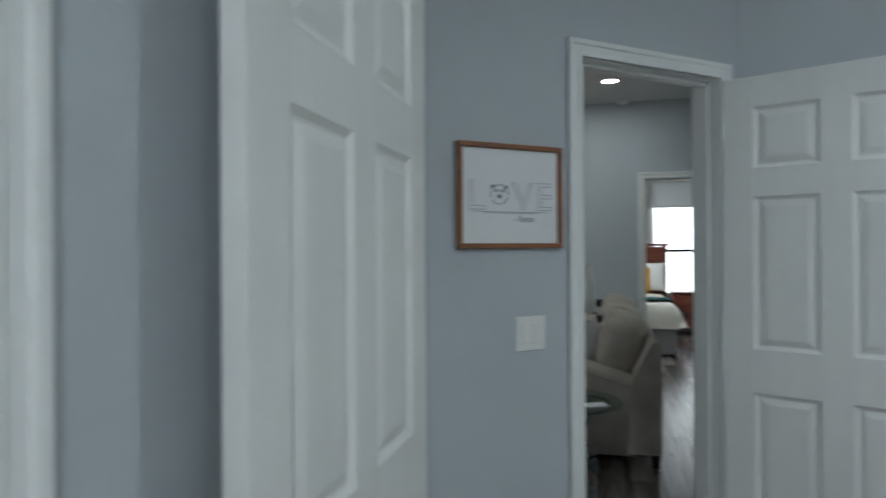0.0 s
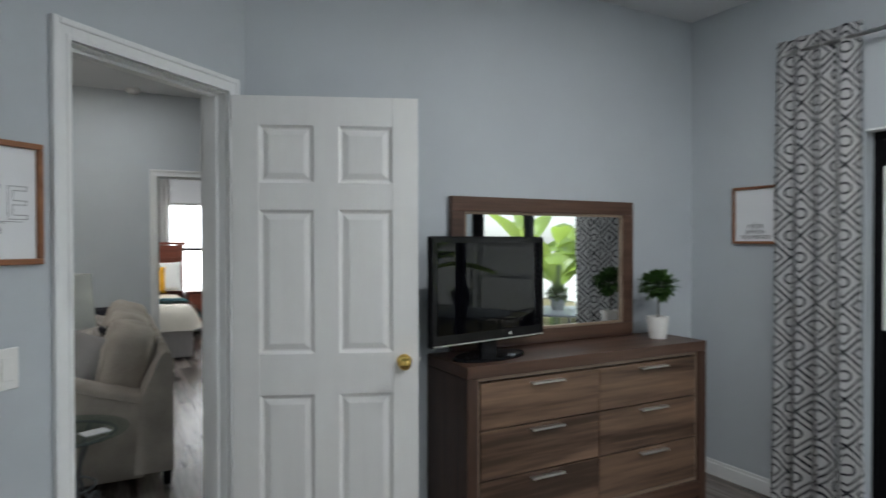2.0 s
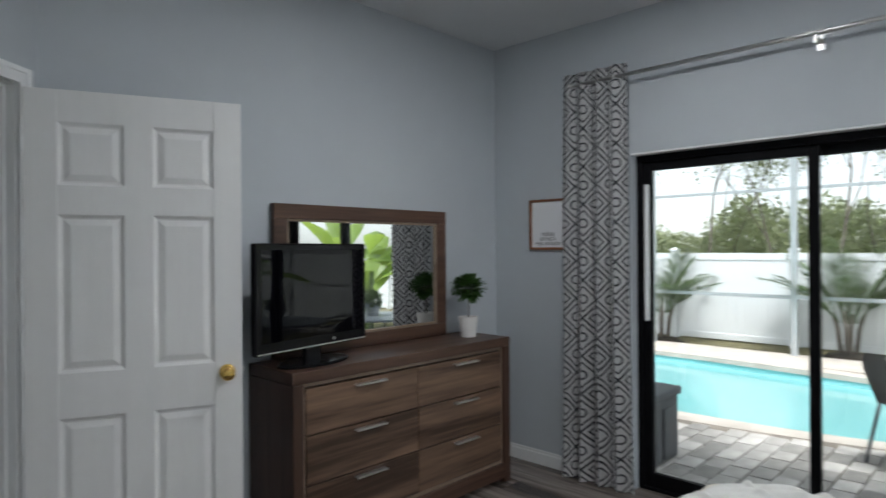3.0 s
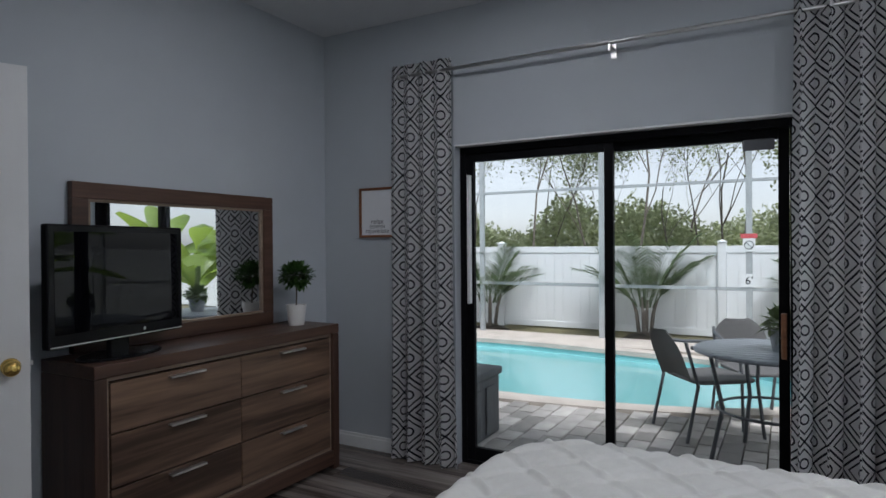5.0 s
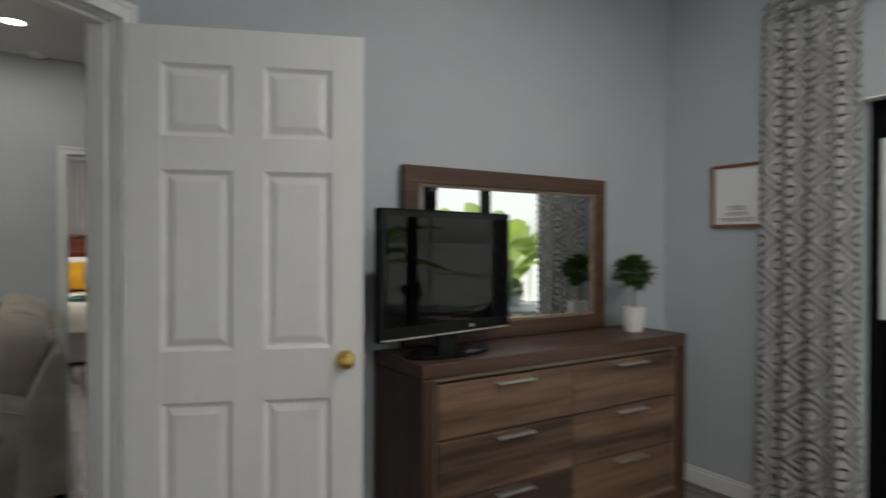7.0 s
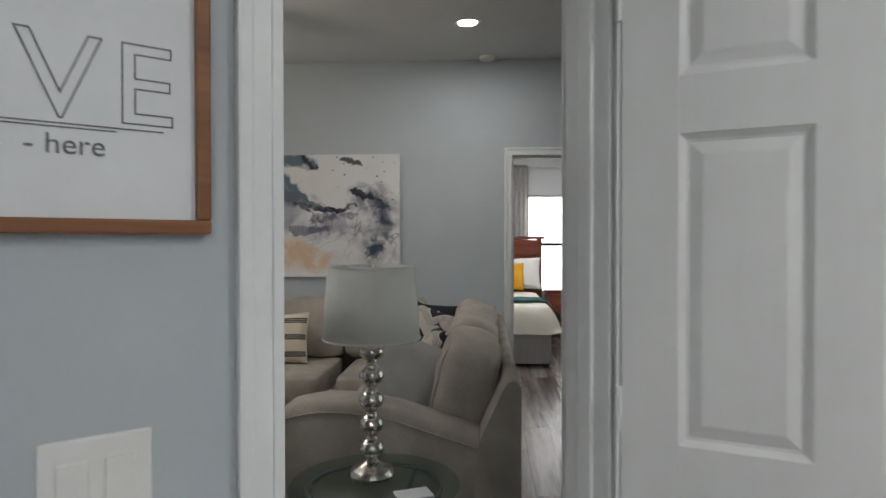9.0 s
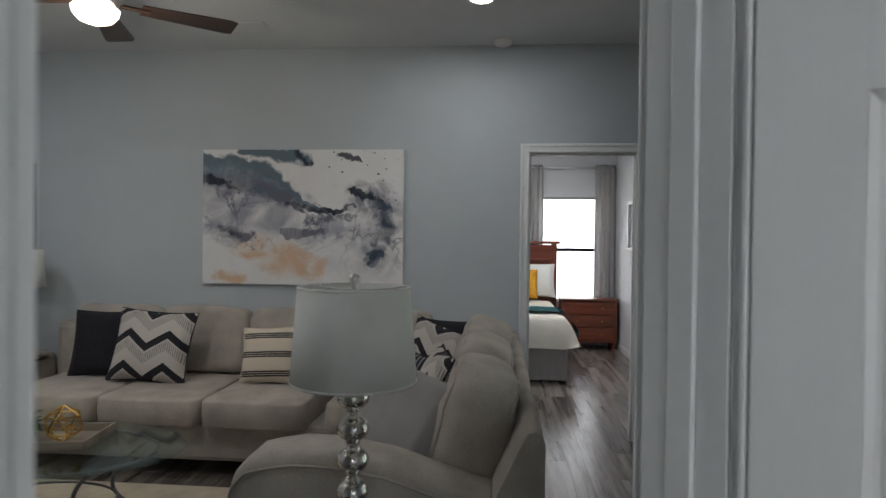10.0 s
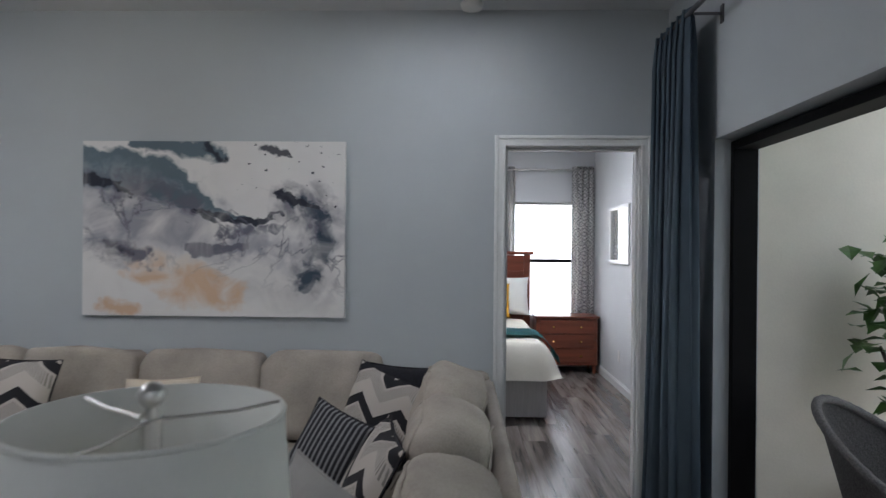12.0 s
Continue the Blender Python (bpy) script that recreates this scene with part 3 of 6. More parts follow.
leaf("door_4", 0.735, 2.025, pose(D2[1] + 0.03, YF + T + 0.03, 0.012, 0, 0, 35), "white six-panel bedroom door standing wide open", knob=True)


def slider(name, m, w, h, label, ajar=False):
    """A two-panel sliding glass door in black aluminium. Local x along the opening 0 to w, y outwards, z up."""
    ob = tagged(new(name), label, "sliding door", kind="structure")
    ob.matrix_world = m
    bm = B()
    for a in ((0, 0, 0, 0.035, 0.11, h), (w - 0.035, 0, 0, w, 0.11, h), (0.035, 0, h - 0.04, w - 0.035, 0.11, h), (0.035, 0, 0, w - 0.035, 0.11, 0.02)):
        span(bm, *a, bev=0.003)
    part("frame", bm, BLACK, ob)
    spans = ((0.036, w / 2 + 0.03, 0.06), (w / 2 - 0.03, w - 0.036, 0.015))
    if ajar:
        spans = (spans[0], (0.10, w / 2 + 0.09, 0.015))
    for x0, x1, y in spans:
        bm = B()
        for a in ((x0, y, 0.021, x0 + 0.05, y + 0.035, h - 0.041), (x1 - 0.05, y, 0.021, x1, y + 0.035, h - 0.041), (x0 + 0.05, y, h - 0.09, x1 - 0.05, y + 0.035, h - 0.041), (x0 + 0.05, y, 0.021, x1 - 0.05, y + 0.035, 0.10)):
            span(bm, *a, bev=0.003)
        sash = part("sash", bm, BLACK, ob)
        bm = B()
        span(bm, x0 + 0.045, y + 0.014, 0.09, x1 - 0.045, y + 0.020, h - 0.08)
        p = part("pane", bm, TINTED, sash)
        # The pane casts no shadow, so daylight comes in undimmed.
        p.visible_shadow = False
    return ob


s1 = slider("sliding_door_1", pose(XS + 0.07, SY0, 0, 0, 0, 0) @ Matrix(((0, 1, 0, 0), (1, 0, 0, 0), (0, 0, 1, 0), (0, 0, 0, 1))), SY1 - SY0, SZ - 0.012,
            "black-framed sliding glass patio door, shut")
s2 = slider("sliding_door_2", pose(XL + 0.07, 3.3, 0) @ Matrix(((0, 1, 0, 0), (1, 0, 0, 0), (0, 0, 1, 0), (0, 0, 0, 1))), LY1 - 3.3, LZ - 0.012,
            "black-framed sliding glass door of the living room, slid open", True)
bm = B()
span(bm, SY1 - SY0 - 0.075, -0.02, 1.0, SY1 - SY0 - 0.055, 0.0145, 1.80, 0.004)
part("pull_handle", bm, WHITE, s1, "pale aluminium pull rail")
bm = B()
span(bm, 0.05, -0.03, 0.80, 0.075, 0.0145, 1.02, 0.004)
part("wooden_handle", bm, TEAK, s1, "brown wooden grip")
bm = B()
span(bm, 0.10, 0.002, SZ - 0.16, 0.24, 0.014, SZ - 0.105, 0.004)
part("alarm_box", bm, STEEL, s1, "small dark grey door alarm")
bm = B()
span(bm, XS + 0.001, SY0 - 0.02, SZ - 0.011, XS + 0.069, SY1 + 0.0, SZ - 0.001)
setting("trim", bm, WHITE, "white painted edge over the sliding door", "trim")

# second bedroom's window
win = tagged(new("window_1"), "bright sash window with a dark middle bar", "window", kind="structure")
bm = B()
for a in ((WX0, YB + 0.06, WZ0, WX0 + 0.03, YB + 0.11, WZ1), (WX1 - 0.03, YB + 0.06, WZ0, WX1, YB + 0.11, WZ1), (WX0, YB + 0.061, WZ1 - 0.03, WX1, YB + 0.109, WZ1), (WX0, YB + 0.061, WZ0, WX1, YB + 0.109, WZ0 + 0.03)):
    span(bm, *a, bev=0.003)
part("window_frame", bm, WHITE, win)
bm = B()
span(bm, WX0 + 0.03, YB + 0.055, 1.30, WX1 - 0.03, YB + 0.10, 1.345, 0.004)
part("meeting_rail", bm, BLACK, win, "dark meeting rail")
for z0, z1 in ((WZ0 + 0.03, 1.30), (1.345, WZ1 - 0.03)):
    bm = B()
    span(bm, WX0 + 0.025, YB + 0.08, z0 - 0.003, WX1 - 0.025, YB + 0.085, z1 + 0.003)
    p = part("pane", bm, CLEAR, win)
    p.visible_shadow = False
bm = B()
span(bm, -6, 16.0, -1, 9, 16.05, 8)
setting("backdrop", bm, glow("overcast_haze", (0.93, 0.96, 1.0), 0.55), "plain bright overcast distance outside the window", "backdrop")

# ---- lamps ----


def can_or_fill(x, y, watts, group):
    ob = thing("recessed_light", "round white recessed ceiling light, lit, mostly added as fill", "ceiling light", pose(x, y, CEIL), group)
    bm = B()
    turned(bm, [(0.062, -0.001), (0.064, -0.006), (0.085, -0.004), (0.088, -0.0005), (0.062, -0.001)], 32)
    part("ring", bm, WHITE, ob, smooth=True)
    bm = B()
    turned(bm, [(0.062, -0.003), (0.0, -0.003)], 32)
    part("disc", bm, LIT, ob)
    la = new("can_or_fill_lamp", bpy.data.lights.new("can_or_fill_lamp", "AREA"))
    la.data.shape, la.data.size, la.data.energy, la.data.color = "DISK", 0.12, watts, (0.955, 0.975, 1.0)
    la.location = (x, y, CEIL - 0.012)
    return ob


# No bedroom fixture is seen; these four are added to light the walls.
for x, y, k in ((2.0, 1.1, 0.65), (0.45, -1.1, 0.5), (1.2, -2.2, 1.1), (2.4, -2.3, 0.8)):
    can_or_fill(x, y, BED_FILL_WATTS * k, "bedroom ceiling lights")
# The first one is seen; the other two are added as fill.
for x, y, k in ((0.142, 5.415, 0.7), (-3.2, 4.5, 1.1), (-1.9, 3.4, 1.3)):
    can_or_fill(x, y, CAN_WATTS * k, "living room ceiling lights")
# Unseen light added to brighten the second bedroom.
can_or_fill(0.5, 8.6, GUEST_FILL_WATTS, "second bedroom ceiling lights")

# ---- bedroom ----


def dresser():
    x0, x1, y0, y1, h = 1.462, 3.0, 2.23, YD - 0.01, 0.886
    w, d = x1 - x0, y1 - y0
    ob = thing("dresser", "walnut-veneer six-drawer dresser with slim silver pulls", "dresser", pose(x0, y0, 0))
    bm = B()
    span(bm, 0, 0, h - 0.055, w, d, h, 0.004)
    part("top", bm, WALNUT, ob)
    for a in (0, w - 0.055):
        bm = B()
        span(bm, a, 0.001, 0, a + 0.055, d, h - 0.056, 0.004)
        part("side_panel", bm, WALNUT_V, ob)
    bm = B()
    span(bm, 0.055, 0.001, 0.03, w - 0.055, d, 0.115, 0.003)
    part("plinth", bm, WALNUT, ob)
    bm = B()
    span(bm, 0.056, 0.045, 0.116, w - 0.056, d, h - 0.056)
    part("carcass", bm, BLACK, ob)
    bm = B()
    for a in ((0.055, 0.02, 0.115, 0.072, 0.044, h - 0.056), (w - 0.072, 0.02, 0.115, w - 0.055, 0.044, h - 0.056), (0.072, 0.021, 0.115, w - 0.072, 0.044, 0.132), (0.072, 0.021, h - 0.075, w - 0.072, 0.044, h - 0.057)):
        span(bm, *a, bev=0.002)
    part("inner_trim", bm, PALETRIM, ob, "paler wooden inner trim")
    zs = [0.136, 0.363, 0.590, h - 0.079]
    for c in range(2):
        a, b = (0.075, w / 2 - 0.002) if c == 0 else (w / 2 + 0.002, w - 0.075)
        for r in range(3):
            bm = B()
            span(bm, a, 0.012, zs[r] + 0.003, b, 0.044, zs[r + 1] - 0.004, 0.002)
            dr = part("drawer", bm, DRAWER, ob)
            bm = B()
            cx, z = (a + b) / 2 + 0.02, zs[r + 1] - 0.026
            span(bm, cx - 0.095, -0.010, z - 0.003, cx + 0.095, 0.014, z + 0.003, 0.0015)
            span(bm, cx - 0.095, -0.013, z - 0.007, cx + 0.095, -0.009, z + 0.003, 0.0015)
            part("handle", bm, CHROME, dr, "slim silver edge pull")
    return ob


PALETRIM = wood("pale_trim", (0.20, 0.14, 0.10), (0.34, 0.26, 0.19), 0, 0.4, 5)
DRAWER = wood("banded_walnut", (0.05, 0.027, 0.017), (0.225, 0.137, 0.087), 0, 0.4, 3.0, 0.04, 1.5)
dresser()


def framed(name, label, w, h, d, fw, m, fmat, category="picture", fill=None, bev=0.003):
    """A frame with mitred bars round a flat sheet. Local x across, z up from the middle, face to -y."""
    ob = thing(name, label, category, m)
    for nm, a in (("frame_bar", (-w / 2, h / 2 - fw, w / 2, h / 2)), ("frame_bar", (-w / 2, -h / 2, w / 2, -h / 2 + fw)), ("frame_bar", (-w / 2, -h / 2 + fw, -w / 2 + fw, h / 2 - fw)), ("frame_bar", (w / 2 - fw, -h / 2 + fw, w / 2, h / 2 - fw))):
        bm = B()
        span(bm, a[0], -d, a[1], a[2], 0, a[3], bev)
        part(nm, bm, fmat, ob)
    bm = B()
    span(bm, -w / 2 + fw - 0.003, -d * 0.45, -h / 2 + fw - 0.003, w / 2 - fw + 0.003, -0.002, h / 2 - fw + 0.003)
    part("mirror_glass" if fill is MIRROR else "sheet", bm, fill or PAPER, ob)
    return ob


mw, mh = 2.81 - 1.585, 1.665 - 0.888
dm1 = framed("dresser_mirror", "large rectangular mirror in a walnut frame on the dresser", mw, mh, 0.038, 0.075, pose(1.585 + mw / 2, YD - 0.004, 0.888 + mh / 2), WALNUT, "mirror", MIRROR)

for a in ((-mw / 2 + 0.075, mh / 2 - 0.089, mw / 2 - 0.075, mh / 2 - 0.0752), (-mw / 2 + 0.075, -mh / 2 + 0.0752, mw / 2 - 0.075, -mh / 2 + 0.089),
          (-mw / 2 + 0.0752, -mh / 2 + 0.089, -mw / 2 + 0.089, mh / 2 - 0.089), (mw / 2 - 0.089, -mh / 2 + 0.089, mw / 2 - 0.0752, mh / 2 - 0.089)):
    bm = B()
    span(bm, a[0], -0.030, a[1], a[2], -0.012, a[3], 0.003)
    part("inner_lip", bm, PALETRIM, dm1, "pale wooden inner lip")
lv = framed("love_picture", "line drawing with lettering in an oak frame on the wall", 0.405, 0.345, 0.022, 0.017, DIAG @ pose((-0.222 - 0.525) / math.cos(radians(ANG)) - 0.008, -0.001, 1.545), TEAK)
for ch, dx in (("L", -0.135), ("V", 0.045), ("E", 0.13)):
    words(ch, 0.135, INK, lv, pose(dx, -0.0105, -0.045, 90), outline=True)
bm = B()
for k in range(5):
    a = 2 * math.pi * k / 5
    tube(bm, [(-0.045 + 0.032 * math.cos(a + s * 0.25), -0.0108, 0.005 + 0.032 * math.sin(a + s * 0.25)) for s in range(5)], 0.0016, 5)
for dx, dz, r in ((-0.012, 0.012, 0.006), (0.012, 0.012, 0.006), (0, -0.006, 0.008), (-0.026, 0.026, 0.007), (0.024, 0.024, 0.007)):
    turned(bm, [(r, 0), (0, 0.0006)], 12, (-0.045 + dx, 0, 0))
    bmesh.ops.transform(bm, matrix=pose(0, -0.0106, 0.005 + dz, 90) @ pose(0, 0, 0), verts=bm.verts[-24:])
part("drawing", bm, INK, lv, "grey ink drawing between the letters")
words("- here", 0.032, INK, lv, pose(0.05, -0.0105, -0.085, 90))
bm = B()
for z, w in ((-0.052, 0.30), (-0.056, 0.2)):
    span(bm, -w / 2, -0.0108, z - 0.0008, w / 2, -0.0104, z + 0.0008)
part("ruled_line", bm, INK, lv)

rx = framed("relax_picture", "small lettered print in an oak frame on the wall", 0.285, 0.33, 0.02, 0.016, pose(XS, 2.18, 1.585, 0, 0, -90), TEAK)
words("relax", 0.05, INK, rx, pose(0.0, -0.0095, -0.075, 90))
words("REFRESH", 0.032, INK, rx, pose(0.0, -0.0095, -0.105, 90))
words("rejuvenate", 0.045, INK, rx, pose(0.0, -0.0095, -0.135, 90))

sw = thing("light_switch", "white two-gang rocker light switch plate", "light switch", DIAG @ pose((-0.168 - 0.525) / math.cos(radians(ANG)) + 0.0, 0, 1.085))
bm = B()
span(bm, -0.058, -0.006, -0.058, 0.058, 0, 0.058, 0.003)
part("plate", bm, POT, sw)
for dx in (-0.024, 0.024):
    bm = B()
    span(bm, dx - 0.016, -0.010, -0.033, dx + 0.016, -0.005, 0.033, 0.002)
    part("rocker", bm, POT, sw)


def tv():
    m = pose(1.685, 2.40, 0.886, 0, 0, 10)
    ob = thing("television", "black flat-screen television on a glossy stand, switched off", "television", m)
    w, h, z = 0.72, 0.50, 0.075
    bm = B()
    span(bm, -w / 2, -0.018, z, w / 2, 0.02, z + h, 0.008)
    span(bm, -w / 2 + 0.08, 0.02, z + 0.06, w / 2 - 0.08, 0.055, z + h - 0.08, 0.012)
    part("casing", bm, BLACKPL, ob)
    bm = B()
    span(bm, -w / 2 + 0.03, -0.0195, z + 0.055, w / 2 - 0.03, -0.0175, z + h - 0.03)
    part("screen", bm, SCREEN, ob, "dark glossy screen")
    bm = B()
    span(bm, -w / 2 + 0.01, -0.0205, z + 0.006, w / 2 - 0.01, -0.0176, z + 0.011)
    part("chrome_line", bm, CHROME, ob)
    bm = B()
    turned(bm, [(0.008, 0), (0, 0.002)], 12)
    lg = part("badge", bm, CHROME, ob, "small silver badge")
    lg.matrix_basis = pose(0.12, -0.0185, z + 0.03, 90)
    bm = B()
    span(bm, -0.05, 0.0, 0.012, 0.05, 0.03, z + 0.06, 0.006)
    part("neck", bm, BLACKPL, ob)
    bm = B()
    turned(bm, [(0.5, 0.0), (0.5, 0.008), (0.47, 0.014), (0, 0.018)], 40)
    bmesh.ops.scale(bm, vec=(0.42, 0.22, 1), verts=bm.verts)
    part("base", bm, BLACKPL, ob)
    return ob


tv()


def leafcard(bm, p, d, ln, w, up=Vector((0, 0, 1))):
    """One leaf blade: two halves folded along the midrib, pointed at both ends."""
    d = d.normalized()
    s = d.cross(up)
    s = s.normalized() if s.length > 0.01 else Vector((1, 0, 0))
    nrm = s.cross(d)
    a = bm.verts.new(p)
    b = bm.verts.new(p + d * ln * 0.45 + s * w / 2 + nrm * w * 0.12)
    c = bm.verts.new(p + d * ln * 0.45 - s * w / 2 + nrm * w * 0.12)
    e = bm.verts.new(p + d * ln - nrm * ln * 0.08)
    f = bm.verts.new(p + d * ln * 0.5)
    for q in ((a, b, f), (b, e, f), (a, f, c), (f, e, c)):
        bm.faces.new(q)


def potted(name, label, m, pot_r, pot_h, stem, crown, leaves, size, pmat, lmat):
    ob = thing(name, label, "plant", m)
    bm = B()
    turned(bm, [(pot_r * 0.72, 0), (pot_r * 0.75, 0.004), (pot_r, pot_h), (pot_r * 0.9, pot_h), (pot_r * 0.85, pot_h - 0.02), (0, pot_h - 0.02)], 28)
    part("pot", bm, pmat, ob, smooth=False)
    rng = random.Random(5)
    if stem:
        bm = B()
        tube(bm, [(0, 0, pot_h - 0.02), (0.006, 0.002, pot_h + stem * 0.5), (0, 0, pot_h + stem)], [0.006, 0.005, 0.005], 6)
        for k in range(5):
            a = k * 1.26
            tube(bm, [(0, 0, pot_h + stem * 0.9), (0.04 * math.cos(a), 0.04 * math.sin(a), pot_h + stem + 0.05)], 0.003, 5)
        part("stem", bm, BARK, ob)
    bm = B()
    c = Vector((0, 0, pot_h + stem + crown * 0.35))
    for k in range(leaves):
        v = Vector((rng.gauss(0, 1), rng.gauss(0, 1), rng.gauss(0, 0.8))).normalized()
        r = crown * (0.45 + 0.5 * rng.random()) * (0.85 + 0.3 * noise.noise(v * 2))
        leafcard(bm, c + Vector((v.x * r, v.y * r, v.z * r * 0.8)), v + Vector((rng.uniform(-.6, .6), rng.uniform(-.6, .6), rng.uniform(-.3, .5))), size * rng.uniform(.7, 1.2), size * 0.8)
    part("foliage", bm, lmat, ob)
    return ob


potted("topiary_plant", "small round-headed green plant in a white pot on the dresser", pose(2.83, 2.42, 0.886), 0.062, 0.125, 0.14, 0.105, 480, 0.042, POT, LEAF)

# curtains and rod
YSW = Matrix(((0, 1, 0, 0), (1, 0, 0, 0), (0, 0, 1, 0), (0, 0, 0, 1)))
XC = XS - 0.085
drape("patterned_curtain", "white curtain with a charcoal diamond lattice print, drawn open", 0.43, 2.50, 0.012, 4, 0.034, CURT, pose(XC, 1.575, 0) @ YSW, "bedroom curtains", tile=0.23)
drape("patterned_curtain", "white curtain with a charcoal diamond lattice print, drawn open", 0.80, 2.50, 0.012, 7, 0.048, CURT, pose(XC, -1.02, 0) @ YSW, "bedroom curtains", tile=0.205)
rod = thing("curtain_rod", "slim brushed nickel curtain rod on three brackets", "curtain rod")
bm = B()
tube(bm, [(XC, -1.15, 2.43), (XC, 1.94, 2.43)], 0.011, 12)
part("pole", bm, CHROME, rod, smooth=True)
for y in (-1.1, 0.62, 1.88):
    bm = B()
    tube(bm, [(XS, y, 2.41), (XC, y, 2.41), (XC, y, 2.42)], 0.006, 8)
    span(bm, XS - 0.006, y - 0.015, 2.365, XS, y + 0.015, 2.44, 0.002)
    span(bm, XC - 0.013, y - 0.008, 2.38, XC + 0.013, y + 0.008, 2.42, 0.003)
    part("bracket", bm, CHROME, rod)
for y in (-1.17, 1.95):
    bm = B()
    turned(bm, [(0, -0.02), (0.014, -0.012), (0.018, 0), (0.014, 0.012), (0, 0.02)], 14, (XC, y, 2.43))
    part("finial", bm, CHROME, rod, smooth=True)


def bed_one():
    x0, x1, y0, y1, h = 0.86, 2.42, -1.35, 0.84, 0.615
    ob = thing("bed", "bed under a white diamond-pintuck quilt, neatly made", "bed", pose((x0 + x1) / 2, (y0 + y1) / 2, 0))
    w, ln = x1 - x0, y1 - y0
    bm = B()
    n = 270
    g = []
    for i in range(n + 1):
        row = []
        for k in range(n + 1):
            u, v = (i / n * 2 - 1), (k / n * 2 - 1)
            r = (abs(u) ** 5 + abs(v) ** 7) ** (1 / 6)
            drop = max(0.0, (r - 0.80) / 0.20)
            x, y = u * (w / 2 + 0.03), v * (ln / 2 + 0.03)
            z = h + 0.035 * (1 - r ** 2) - 0.42 * min(1.0, drop) ** 2.4
            if drop < 0.7:
                a, b = (x + y) / 0.27, (x - y) / 0.27
                da, db = abs(a - round(a)), abs(b - round(b))
                z += 0.014 * min(1, da * 3) * min(1, db * 3) - 0.012
                z += 0.019 * math.exp(-(min(da, db) * 15) ** 2) * (1 - 0.6 * math.exp(-((da + db) * 6) ** 2))
                z += 0.005 * noise.noise(Vector((a * 2.2, b * 2.2, 7))) * math.exp(-((da + db) * 2.5) ** 2)
            z += 0.006 * noise.noise(Vector((x * 9, y * 9, 1.3))) + 0.004 * noise.noise(Vector((x * 22, y * 22, 4)))
            row.append(bm.verts.new((x, y, z)))
        g.append(row)
    for i in range(n):
        for k in range(n):
            bm.faces.new((g[i][k], g[i + 1][k], g[i + 1][k + 1], g[i][k + 1])).smooth = True
    part("quilt", bm, QUILT, ob, "white pintuck quilt with puckered diamonds")
    bm = B()
    box(bm, 0, 0, 0.41, w - 0.12, ln - 0.12, 0.30, 0.05)
    part("mattress", bm, LINEN, ob)
    bm = B()
    box(bm, 0, 0, 0.17, w - 0.16, ln - 0.16, 0.20, 0.01)
    part("base", bm, BLACK, ob)
    for sx in (-1, 1):
        for sy in (-1, 1):
            bm = B()
            tube(bm, [(sx * (w / 2 - 0.16), sy * (ln / 2 - 0.16), 0), (sx * (w / 2 - 0.16), sy * (ln / 2 - 0.16), 0.08)], 0.025, 10)
            part("leg", bm, BLACK, ob)


bed_one()

# ---- living room ----


